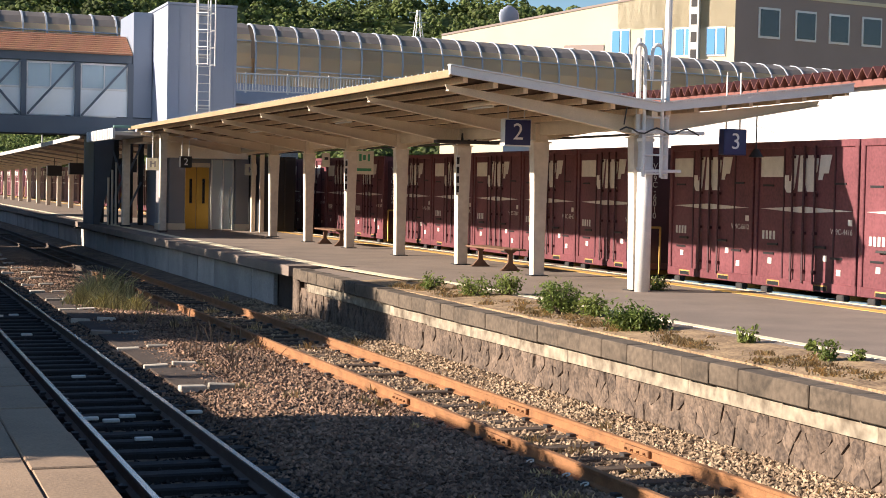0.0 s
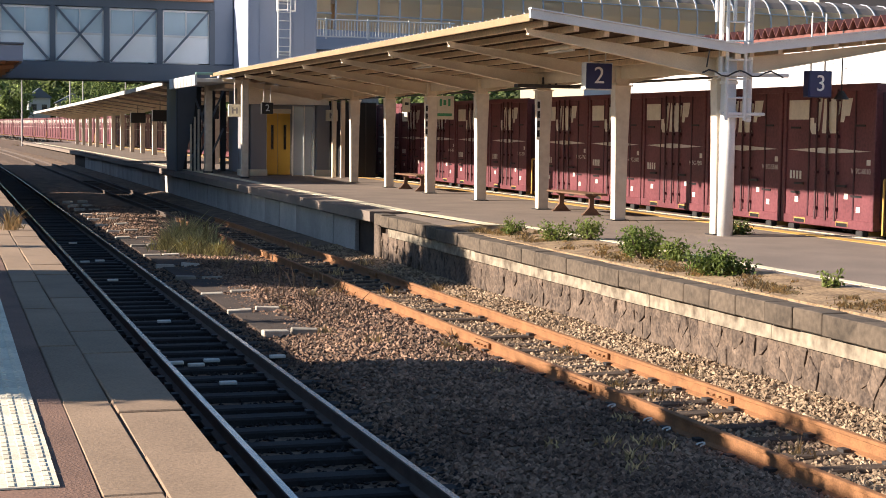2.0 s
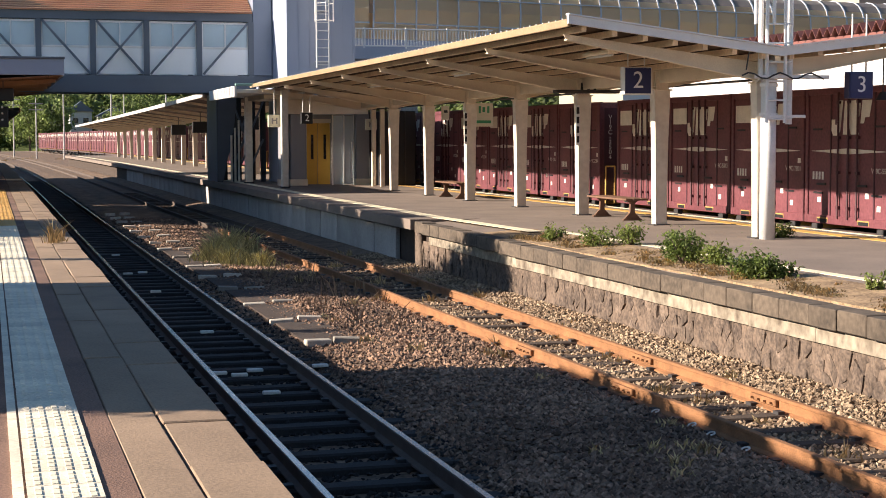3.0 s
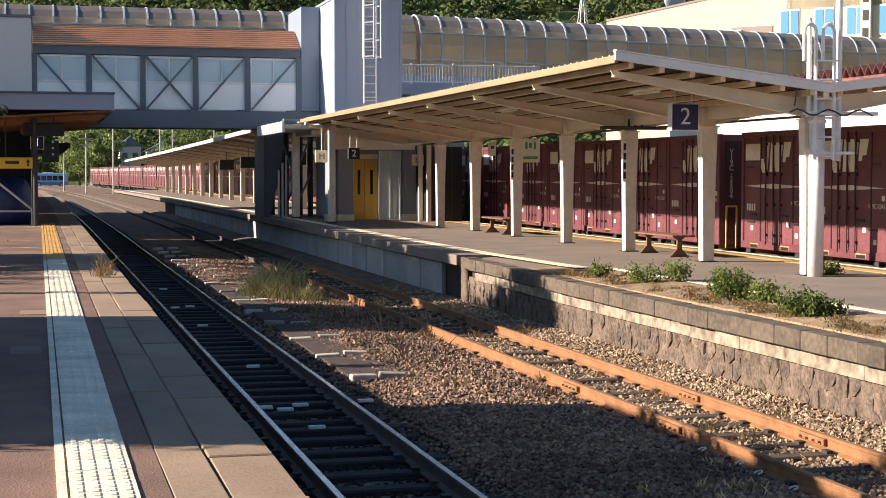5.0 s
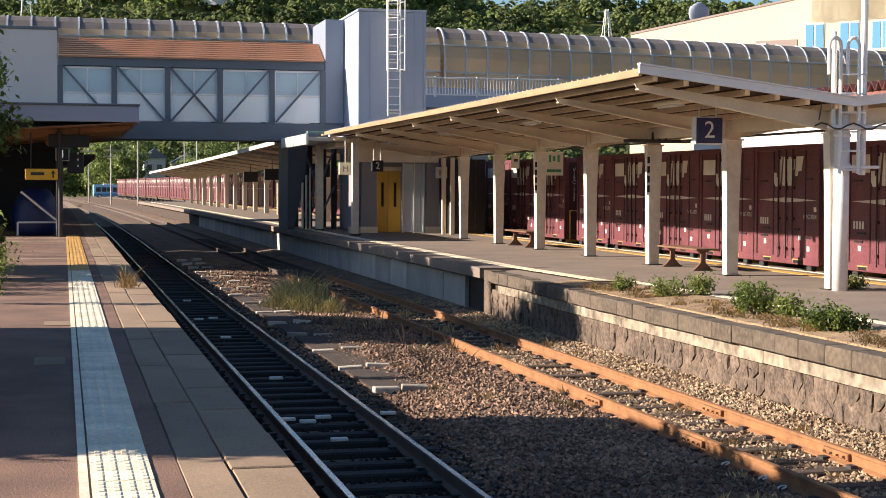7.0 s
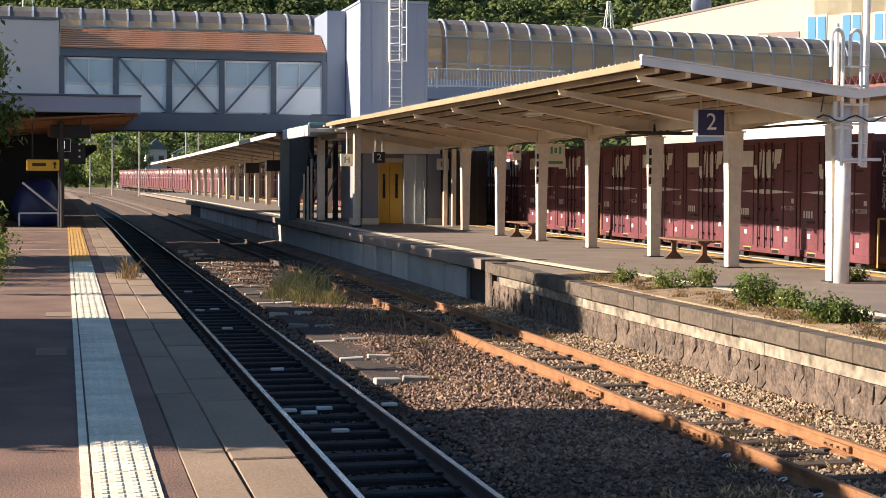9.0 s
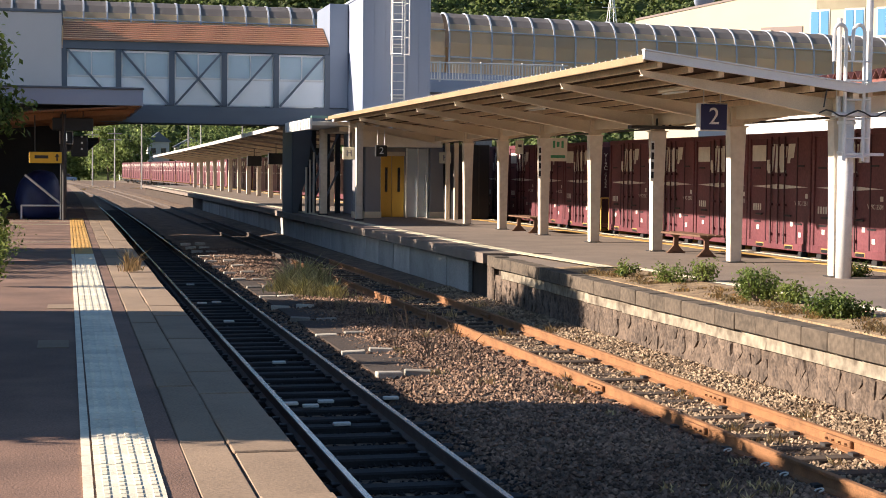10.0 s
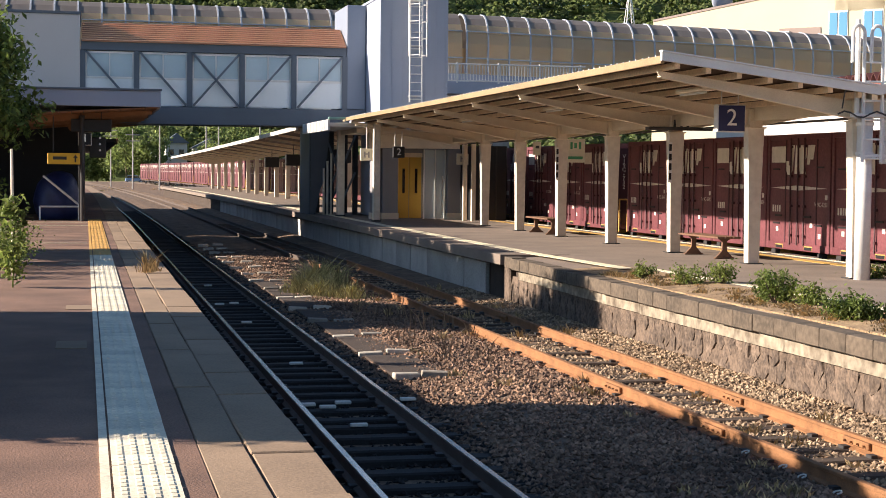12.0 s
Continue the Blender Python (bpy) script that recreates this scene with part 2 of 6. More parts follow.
M_STONE = island(mat("crushed_stone", (0.145, 0.086, 0.057), 0.95, vary=0.5, scale=0.9, fine=20, second=(0.32, 0.20, 0.13)))
M_STONE_PALE = island(mat("crushed_stone_pale", (0.25, 0.165, 0.10), 0.95, vary=0.35, scale=1.2, fine=20, second=(0.42, 0.31, 0.20)))
# main line stones: the platform's shadow is put into their colour
M_STONE_SHADED = island(mat("crushed_stone_shaded", (0.016, 0.013, 0.012), 0.95, vary=0.3, scale=1.2, fine=20, second=(0.03, 0.024, 0.021)))


def bed_z(x):
    pts = [(1.0, -0.21), (2.0, -0.21), (3.5, -0.20), (3.75, -0.13), (4.6, -0.09), (5.98, -0.13), (6.2, -0.172), (7.38, -0.172), (7.55, -0.12), (8.1, -0.05), (8.6, -0.10)]
    for (a, za), (b, zb) in zip(pts, pts[1:]):
        if a <= x <= b:
            return za + (zb - za) * (x - a) / (b - a)
    return -0.16


def scatter(n, x0, x1, y0, y1, power=2.0):
    out = []
    for _ in range(n):
        y = y0 + (y1 - y0) * rng.random() ** power
        x = rng.uniform(x0, x1)
        out.append((x, y, bed_z(x) + 0.008))
    return out


stones("ballast_middle", scatter(30000, 3.45, 6.15, 9.5, 52), M_STONE, (0.014, 0.036))
stones("ballast_siding", scatter(9500, 6.15, 7.42, 9.5, 50), M_STONE_PALE, (0.014, 0.034))
stones("ballast_wall_side", scatter(10500, 7.38, 8.24, 9.5, 34), M_STONE_PALE, (0.014, 0.034))
stones("ballast_main", scatter(9000, 1.7, 3.8, 8, 45), M_STONE_SHADED, (0.015, 0.035))


def rail_profile(foot=-0.155):
    return [(-0.06, foot), (0.06, foot), (0.06, foot + 0.015), (0.012, foot + 0.035), (0.012, -0.04), (0.033, -0.03), (0.033, -0.005), (0.024, 0.0), (-0.024, 0.0), (-0.033, -0.005), (-0.033, -0.03), (-0.012, -0.04), (-0.012, foot + 0.035), (-0.06, foot + 0.015)]


def make_track(label, line, side, top, sleeper_mat, ys, size, skew, seed):
    tr = thing("railway_track", label, "track")
    for s in (-0.5335, 0.5335):
        r = part("rail", strip([(p[0] + s, p[1]) for p in rail_profile()], [y for y in LONG if y < 44] + [44], line), side, tr)
        part("rail", strip([(p[0] + s, p[1]) for p in rail_profile()], [44.01] + [y for y in LONG if y > 44.5], line), M_RAILSIDE, tr)
        if top:
            part("running_band", strip([(s - 0.027, 0.0012), (s + 0.027, 0.0012), (s + 0.027, 0.004), (s - 0.027, 0.004)], LONG, line), top, r, "polished steel running band")
    rr = random.Random(seed)
    w, h, half = size
    bm = bm_bevel(bm_box(-half, -w / 2, -h, half, w / 2, 0), 0.018)
    me = mesh_of(bm, sleeper_mat)
    clip = mesh_of(bm_box(-0.035, -0.05, 0, 0.035, 0.05, 0.03), M_IRON)
    for y in ys:
        sl = part("sleeper", me, None, tr, at=pose(line(y) + rr.uniform(-0.03, 0.03), y + rr.uniform(-0.03, 0.03), -0.137 + rr.uniform(-0.012, 0.006) * (1 + skew), rr.uniform(-1, 1), 0, skew * rr.uniform(-2.5, 2.5)))
        if y < 32:
            for s in (-0.62, -0.44, 0.44, 0.62):
                part("rail_clip", clip, None, sl, at=pose(s, 0, 0.0))
    return tr


make_track("main line track with polished rails on shade-darkened grey concrete sleepers", track1_x, M_RAILSIDE, M_RAILTOP, M_SLEEPER_SHADED, [8 + k * 0.62 for k in range(150)], (0.21, 0.16, 0.98), 0.3, 1)
t2 = make_track("disused siding with rust-orange rails on weathered timber sleepers", track2_x, M_RUST, None, M_OLDSLEEPER, [9 + k * 0.63 for k in range(110)], (0.20, 0.14, 1.02), 1.0, 2)
make_track("far side track under the freight train", track3_x, M_RAILSIDE, M_RAILTOP, M_SLEEPER_SHADED, [14 + k * 0.65 for k in range(60)], (0.21, 0.16, 0.98), 0.3, 3)
# fishplates at the joints of the siding
plate = mesh_of(bm_bevel(bm_box(-0.02, -0.26, -0.10, 0.02, 0.26, -0.035), 0.008), M_RUST)
for y, s in ((14.9, -1), (16.9, 1), (13.9, 1), (18.0, -1), (27.5, -1), (27.2, 1)):
    fp = part("fishplate", plate, None, t2, at=pose(track2_x(y) + s * 0.5335 - 0.035, y, 0))
    for k in range(4):
        part("bolt", bm_bar((-0.05, -0.2 + 0.13 * k, -0.07), (-0.015, -0.2 + 0.13 * k, -0.07), 0.011, sides=6), M_RUST, fp)

# loose pale clips beside the siding
for x, y in ((6.02, 13.7), (6.05, 12.95), (6.02, 12.5), (6.0, 11.8)):
    bm = bmesh.new()
    pts = [(0.045 * math.cos(k * 0.7), 0.035 * math.sin(k * 0.7), 0.0) for k in range(8)]
    for a, b in zip(pts, pts[1:]):
        bm_bar(a, b, 0.008, bm, sides=5)
    solid("rail_clip_spare", bm, M_MARK, "loose pale steel spring clip on the ballast", "clip", "loose clips", at=pose(x, y, -0.085, 12, 8, 40 * x))

# pale marker plates on the main line sleepers
tag = mesh_of(bm_bevel(bm_box(-0.10, -0.045, 0, 0.10, 0.045, 0.02), 0.006), M_MARK)
for x, y in ((2.42, 17.5), (2.62, 17.3), (2.84, 17.6), (2.75, 16.0), (2.79, 21.3), (2.7, 27.2), (2.55, 31.0), (2.85, 31.2), (2.7, 36.0), (3.62, 17.75)):
    solid("marker_plate", bm_bevel(bm_box(x - 0.09, y - 0.04, -0.13, x + 0.09, y + 0.04, -0.095), 0.006), M_MARK, "small pale concrete marker plate on a sleeper", "plate", "marker plates")

# rows of concrete blocks left in the soil between the tracks
def trough_blocks():
    rr = random.Random(5)
    base = mesh_of(bm_bevel(bm_box(-0.17, -0.065, 0, 0.17, 0.065, 0.09), 0.012), M_MARK_GREY)
    y = 19.45
    while y < 56:
        for s in (0, 1):
            x = 3.93 + 0.45 * s
            ob = new("concrete_block", base)
            ob.matrix_basis = pose(x + rr.uniform(-0.05, 0.05), y + s * 0.12 + rr.uniform(-0.06, 0.06), -0.13 + rr.uniform(-0.02, 0.015), rr.uniform(-4, 4), rr.uniform(-3, 3), rr.uniform(-8, 8))
            tagged(ob, "weathered pale concrete block half sunk in soil", "block", "blocks between the tracks")
        y += 2.5


M_MARK_GREY = pieces_vary(mat("weathered_concrete", (0.52, 0.46, 0.37), 0.9, vary=0.25, scale=6, bump=0.3), 0.5, 1.15)
trough_blocks()
bm = bmesh.new()
for k in range(7):
    bm_box(3.82, 19.62 + k * 2.5, -0.2, 4.56, 21.8 + k * 2.5, -0.080 - 0.004 * (k % 2), bm)
solid("soil_patches", bm, M_SOIL, kind="structure")

# ---- near platform ----
solid("platform_near", strip([(-9, -0.3), (EDGE1 - 0.06, -0.3), (EDGE1 - 0.06, P1 - 0.12), (EDGE1 - 0.04, P1 - 0.02), (-9, P1 - 0.02)], steps(-15, 60, 3) + steps(70, 150, 8)), M_RED_ASPHALT, kind="structure")
solid("platform_near_asphalt", strip([(-9, P1 - 0.019), (0.62, P1 - 0.019), (0.62, P1), (-9, P1)], steps(-15, 60, 3) + steps(70, 150, 8)), M_RED_ASPHALT, kind="structure")
M_SLAB = pieces_vary(mat("edge_slab", (0.28, 0.195, 0.125), 0.9, vary=0.22, scale=1.6, fine=60, bump=0.25), 0.85, 1.12)
edge = tagged(new("platform_near_edge"), kind="structure")
rr = random.Random(11)
slab = mesh_of(bm_bevel(bm_box(0, 0, -0.13, 0.365, 1.19, 0), 0.008), M_SLAB)
inner = mesh_of(bm_bevel(bm_box(0, 0, -0.05, 0.265, 2.37, 0), 0.008), M_SLAB)
y = 4.0
while y < 60:
    part("slab", slab, None, edge, at=pose(EDGE1 - 0.37, y, P1 + rr.uniform(-0.006, 0.006), rr.uniform(-0.2, 0.2), rr.uniform(-0.4, 0.4), rr.uniform(-0.3, 0.3)))
    y += 1.2
y = 4.4
while y < 60:
    part("slab", inner, None, edge, at=pose(0.628, y, P1 + rr.uniform(-0.003, 0.004), 0, rr.uniform(-0.4, 0.4), rr.uniform(-0.2, 0.2)))
    y += 2.4
solid("platform_near_edge_far", strip([(0.63, P1 - 0.1), (EDGE1, P1 - 0.1), (EDGE1, P1 + 0.002), (0.63, P1 + 0.002)], steps(60.2, 150, 8)), M_SLAB, kind="structure")
# tactile paving
tact = tagged(new("tactile_paving"), kind="structure")
for name, m in (("pale", pieces_vary(M_TACTILE, 0.88, 1.08)), ("yellow", pieces_vary(M_TACTILE_Y, 0.85, 1.1))):
    bm = bm_box(0, 0, 0, 0.33, 0.296, 0.008)
    for k in range(4):
        for j in range(3):
            bm_box(0.035 + 0.078 * k, 0.012 + j * 0.096, 0.008, 0.062 + 0.078 * k, 0.092 + j * 0.096, 0.013, bm)
    tile = mesh_of(bm, m)
    border = mesh_of(bm_box(0, 0, 0, 0.05, 0.296, 0.008), m)
    for k in range(75 if name == "pale" else 70):
        y = (7.0 if name == "pale" else 29.5) + 0.3 * k
        part("tile", tile, None, tact, at=pose(0.135, y, P1 + 0.001 + rr.uniform(0, 0.002), 0, 0, rr.uniform(-0.25, 0.25)))
        part("tile", border, None, tact, at=pose(0.072, y, P1 + 0.001))
for x, y, w, h in ((-0.26, 14.2, 0.27, 0.62), (-0.22, 18.15, 0.32, 0.55), (-0.3, 26.6, 0.3, 0.6)):
    solid("paving_patch", bm_box(x, y, P1, x + w, y + h, P1 + 0.005), M_SLAB, kind="structure")

# ---- far platform ----
M_LITTER = mat("dry_litter", (0.22, 0.135, 0.075), 0.95, vary=0.5, scale=3.0, fine=25, bump=0.8, second=(0.42, 0.29, 0.16))
FARP = [30.6] + steps(40, 60, 2) + steps(70, 155, 9)
solid("platform_far", strip([(8.5, -0.3), (14.2, -0.3), (14.2, P2), (9.6, P2), (8.5, P2)], [30.6, 40, 50, 60] + steps(70, 155, 9)), M_ASPHALT, kind="structure")
solid("platform_far_old", strip([(8.5, -0.3), (14.2, -0.3), (14.2, P2), (9.6, P2), (8.42, P2 - 0.07)], steps(-15, 21, 3) + [30.598]), M_ASPHALT, kind="structure")
solid("platform_far_slab", strip([(EDGE2, P2 - 0.2), (8.5, P2 - 0.2), (8.5, P2 + 0.003), (EDGE2, P2 + 0.003)], FARP), M_ASPHALT, kind="structure")
solid("platform_far_core", bm_box(8.32, -15, -0.3, 8.45, 30.6, P2 - 0.12), M_SOIL, kind="structure")
solid("white_line", strip([(8.76, P2), (9.06, P2), (9.06, P2 + 0.005), (8.76, P2 + 0.005)], [26, 31, 37, 46, 60] + steps(70, 150, 8), lambda y: bend(y) + (0.25 if y < 27 else 0.0)), M_LINE_W, kind="structure")
solid("white_line_old", strip([(9.62, P2), (9.80, P2), (9.80, P2 + 0.005), (9.62, P2 + 0.005)], [-15, 13, 15, 18, 22, 25.9], lambda y: -0.011 * max(0, y - 13)), M_LINE_W, kind="structure")
solid("litter_strip", strip([(8.42, P2 - 0.09), (9.42, P2 - 0.09), (9.42, P2 - 0.004), (8.42, P2 - 0.066)], steps(8, 27, 3)), M_LITTER, kind="structure")
solid("yellow_line", strip([(13.45, P2), (13.75, P2), (13.75, P2 + 0.005), (13.45, P2 + 0.005)], steps(-15, 60, 5) + steps(70, 150, 8)), M_LINE_Y, kind="structure")
solid("yellow_line_edge", strip([(14.05, P2), (14.18, P2), (14.18, P2 + 0.005), (14.05, P2 + 0.005)], steps(-15, 60, 5) + steps(70, 150, 8)), M_LINE_W, kind="structure")

# ---- canopy of the far platform ----
def roof_z(x):
    return 3.80 + 0.44 * abs(x - 12.05) / 3.55


def folded_roof(x0, x1, y0, y1, zf, pitch=0.30, amp=0.045, thick=0.012):
    bm = bmesh.new()
    rows = []
    n = int((y1 - y0) / (pitch / 2))
    for k in range(n + 1):
        y = y0 + (y1 - y0) * k / n
        dz = amp if k % 2 else 0.0
        rows.append([bm.verts.new((x, y, zf(x) + dz)) for x in (x0, x1)] + [bm.verts.new((x, y, zf(x) + dz + thick)) for x in (x0, x1)])
    for a, b in zip(rows, rows[1:]):
        bm.faces.new((a[0], a[1], b[1], b[0]))
        bm.faces.new((a[2], b[2], b[3], a[3]))
        bm.faces.new((a[0], b[0], b[2], a[2]))
        bm.faces.new((a[1], a[3], b[3], b[1]))
    return bm


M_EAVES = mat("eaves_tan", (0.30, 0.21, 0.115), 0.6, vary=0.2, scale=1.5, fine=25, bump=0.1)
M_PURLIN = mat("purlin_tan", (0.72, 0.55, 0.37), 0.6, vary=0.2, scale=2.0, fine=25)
M_BOLT = mat("bolt_zinc", (0.62, 0.60, 0.56), 0.5, 0.3, vary=0.1)
canopy = thing("platform_canopy", "long cream steel butterfly canopy over the island platform", "canopy")
Y0, Y1 = 22.65, 52.9
for side, (xa, xb) in (("a", (8.52, 12.055)), ("b", (12.045, 15.6))):
    part("roof_sheet", folded_roof(xa, xb, Y0 + 0.05, Y1, roof_z), M_ROOFSHADE, canopy, "folded tan metal roof sheet darkened for shade between purlins")
    for k in range(7):
        x = xa + 0.25 + k * (xb - xa - 0.5) / 6
        part("purlin", bm_box(x - 0.04, Y0 + 0.1, roof_z(x) - 0.10, x + 0.04, Y1 - 0.1, roof_z(x) - 0.004), M_PURLIN, canopy)
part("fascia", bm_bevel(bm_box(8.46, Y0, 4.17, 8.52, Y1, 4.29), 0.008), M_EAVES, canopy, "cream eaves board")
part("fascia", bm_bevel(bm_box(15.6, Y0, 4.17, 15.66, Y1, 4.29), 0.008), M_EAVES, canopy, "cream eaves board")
part("gutter", bm_box(12.0, Y0 + 0.1, 3.68, 12.1, Y1, 3.79), M_CREAM, canopy)
for xa, xb in ((8.46, 12.05), (12.05, 15.7)):
    part("end_fascia", bm_extrude([(xa, roof_z(xa) - 0.03), (xb, roof_z(xb) - 0.03), (xb, roof_z(xb) + 0.10), (xa, roof_z(xa) + 0.10)], Y0 - 0.06, Y0 + 0.02), M_WHITE, canopy, "pale end fascia channel")
    part("end_flashing", bm_extrude([(xa, roof_z(xa) + 0.102), (xb, roof_z(xb) + 0.102), (xb, roof_z(xb) + 0.125), (xa, roof_z(xa) + 0.125)], Y0 - 0.09, Y0 + 0.06), M_WHITE, canopy)
bolt = mesh_of(bm_bar((0, 0, 0), (0, 0, 0.06), 0.013, sides=5), M_BOLT)
for k in range(96):
    part("bolt", bolt, None, canopy, at=pose(8.57, Y0 + 0.2 + k * 0.303, 4.27))


def post_parts():
    """One steel post, tapering to its foot, with the rafters of both wings."""
    bm = bmesh.new()
    ring = []
    for z, hx, hy in ((P2, 0.115, 0.095), (2.4, 0.135, 0.10), (3.38, 0.165, 0.11)):
        ring.append([bm.verts.new((sx * hx, sy * hy, z)) for sx, sy in ((-1, -1), (1, -1), (1, 1), (-1, 1))])
    for a, b in zip(ring, ring[1:]):
        for k in range(4):
            bm.faces.new((a[k], a[(k + 1) % 4], b[(k + 1) % 4], b[k]))
    bm.faces.new(ring[0][::-1])
    bm.faces.new(ring[-1])
    post = mesh_of(bm_bevel(bm, 0.012), M_POST)
    shapes = []
    for s in (-1, 1):
        pr = [(s * 0.10, 3.43), (s * 3.38, 4.02), (s * 3.42, 4.10), (s * 0.10, 3.70)]
        web = bm_extrude(pr, -0.012, 0.012)
        fl = bm_extrude([(s * 0.10, 3.41), (s * 3.38, 4.00), (s * 3.38, 4.02), (s * 0.10, 3.435)], -0.07, 0.07)
        shapes.append((mesh_of(web, M_CREAM), mesh_of(fl, M_CREAM)))
    head = mesh_of(bm_bevel(bm_box(-0.13, -0.10, 3.38, 0.13, 0.10, 3.72), 0.01), M_CREAM)
    cap = mesh_of(bm_bevel(bm_box(-0.19, -0.14, 3.36, 0.19, 0.14, 3.385), 0.004), M_CREAM)
    bolt_plate = mesh_of(bm_bevel(bm_box(-0.17, -0.15, P2, 0.17, 0.15, P2 + 0.02), 0.004), M_IRON)
    return post, shapes, head, cap, bolt_plate


M_POST = mat("post_paint", (0.72, 0.62, 0.49), 0.5, vary=0.1, scale=1.5, fine=9, bump=0.08, second=(0.80, 0.71, 0.58))
post, wings, head, cap, foot = post_parts()
for i, y in enumerate(POST_Y):
    at = pose(POST_X, y, 0)
    p = part("post", post, None, canopy, "cream painted tapering steel post", at)
    part("head_plate", cap, None, p)
    part("base_plate", foot, None, p)
    part("post_head", head, None, canopy, at=at)
    for web, fl in wings:
        r = part("rafter", web, None, canopy, at=at)
        part("flange", fl, None, r)
for y in (51.5,):
    for web, fl in wings:
        r = part("rafter", web, None, canopy, at=pose(POST_X, y, 0))
        part("flange", fl, None, r)
for a, b in zip(POST_Y, POST_Y[1:] + (52.7,)):
    part("tie_beam", bm_box(POST_X - 0.05, a + 0.11, 3.50, POST_X + 0.05, b - 0.11, 3.68), M_CREAM, canopy)
    part("conduit", bm_bar((POST_X + 0.45, a, 3.46), (POST_X + 0.45, b, 3.46), 0.022), M_IRON, canopy)
# strip lamps under the roof
for y in (25.2, 33.3, 41.4, 48.6):
    la = thing("strip_lamp", "unlit white strip lamp under the canopy roof", "lamp", pose(10.0, y, roof_z(10.0) - 0.1), "canopy lamps")
    part("housing", bm_bevel(bm_box(-0.09, -0.62, -0.07, 0.09, 0.62, 0), 0.02), M_CREAM, la)
    part("tube", bm_bar((0, -0.58, -0.09), (0, 0.58, -0.09), 0.02), M_WHITE, la)


def bench(y):
    b = thing("bench", "long brown timber bench on iron pedestal legs", "bench", pose(POST_X + 0.15, y, P2), "platform benches")
    for k in range(3):
        part("seat_board", bm_bevel(bm_box(-0.24 + 0.165 * k, -1.05, 0.40, -0.09 + 0.165 * k, 1.05, 0.44), 0.008), M_BENCH, b)
    for s in (-0.8, 0.8):
        leg = part("leg", bm_extrude([(-0.17, 0.03), (0.17, 0.03), (0.05, 0.16), (0.045, 0.34), (0.13, 0.398), (-0.13, 0.398), (-0.045, 0.34), (-0.05, 0.16)], s - 0.03, s + 0.03), M_BENCH, b)
        part("foot", bm_bevel(bm_box(-0.2, s - 0.045, 0, 0.2, s + 0.045, 0.035), 0.01), M_BENCH, leg)
    return b


M_BENCH = mat("bench_wood", (0.16, 0.085, 0.05), 0.6, vary=0.3, scale=4, bump=0.2)
bench(29.75)
bench(41.4)


def digit_sign(name, body, label, x, y, z, w, h, hang, face=M_SIGN, frame_mat=M_WHITE):
    """A box sign that hangs across the platform, its face towards the near end."""
    sg = thing(name, label, "sign", pose(x, y, z))
    part("box", bm_bevel(bm_box(-w / 2, -0.09, -h / 2, w / 2, 0.09, h / 2), 0.012), frame_mat, sg)
    part("face", bm_box(-w / 2 + 0.02, -0.098, -h / 2 + 0.02, w / 2 - 0.02, -0.091, h / 2 - 0.02), face, sg)
    me = text_mesh(body, h * 0.86)
    me.materials.append(M_LETTER)
    part("numeral", me, None, sg, "white numeral", pose(0, -0.105, 0.0, 90, 0, 0))
    if hang:
        for s in (-0.3, 0.3):
            part("hanger", bm_bar((s * w, 0, h / 2), (s * w, 0, h / 2 + hang), 0.014), M_WHITE, sg)
    return sg


M_LETTER = mat("letter_white", (0.85, 0.85, 0.85), 0.5, vary=0.02)
digit_sign("platform_sign", "2", "navy box sign with white numeral two in pale frame", 10.90, 25.75, 3.48, 0.52, 0.48, 0.42)
digit_sign("platform_sign", "3", "navy hanging sign with white numeral three", 13.88, 23.4, 3.35, 0.44, 0.44, 0.95, frame_mat=M_SIGN)
digit_sign("platform_sign", "2", "small black sign with white numeral two", 9.85, 50.2, 3.13, 0.38, 0.36, 0.5, face=M_BLACK, frame_mat=M_BLACK)


def board(x, y, z, w, h, face, label, bars, bar_mat, hang=0.3, d=0.06):
    sg = thing("hanging_board", label, "sign", pose(x, y, z))
    part("panel", bm_bevel(bm_box(-w / 2, -d, -h / 2, w / 2, d, h / 2), 0.01), face, sg)
    for bx, bz, bw, bh in bars:
        part("lettering", bm_box(bx * w - bw * w / 2, -d - 0.006, bz * h - bh * h / 2, bx * w + bw * w / 2, -d - 0.002, bz * h + bh * h / 2), bar_mat, sg)
    if hang:
        part("hanger", bm_bar((0, 0, h / 2), (0, 0, h / 2 + hang), 0.015), M_WHITE, sg)
    return sg


M_GREEN = mat("sign_green", (0.06, 0.30, 0.14), 0.5, vary=0.05)
M_IVORY = mat("ivory_board", (0.70, 0.66, 0.52), 0.5, vary=0.06)
board(12.6, 40.2, 3.1, 0.62, 0.62, M_IVORY, "white and green notice board hanging from the canopy", [(-0.1, 0.22, 0.1, 0.3), (0.08, 0.22, 0.12, 0.22), (0.28, 0.22, 0.1, 0.3), (0, -0.3, 0.8, 0.12)], M_GREEN)
board(9.0, 51.3, 3.05, 0.42, 0.40, M_IVORY, "small ivory lift sign with dark pictogram", [(-0.16, 0.0, 0.12, 0.5), (0.16, 0.0, 0.12, 0.5), (0, 0.05, 0.3, 0.1)], M_GREYPANEL, 0.85)
board(12.55, 52.6, 2.95, 0.40, 0.38, M_IVORY, "small ivory lift sign with dark pictogram", [(-0.16, 0.0, 0.12, 0.5), (0.16, 0.0, 0.12, 0.5), (0, 0.05, 0.3, 0.1)], M_GREYPANEL, 0.6)
board(12.9, 44.7, 3.22, 0.22, 0.40, M_IVORY, "narrow ivory clock-box hanging under the beams", [(0, 0.1, 0.5, 0.2)], M_IRON, 0.2)
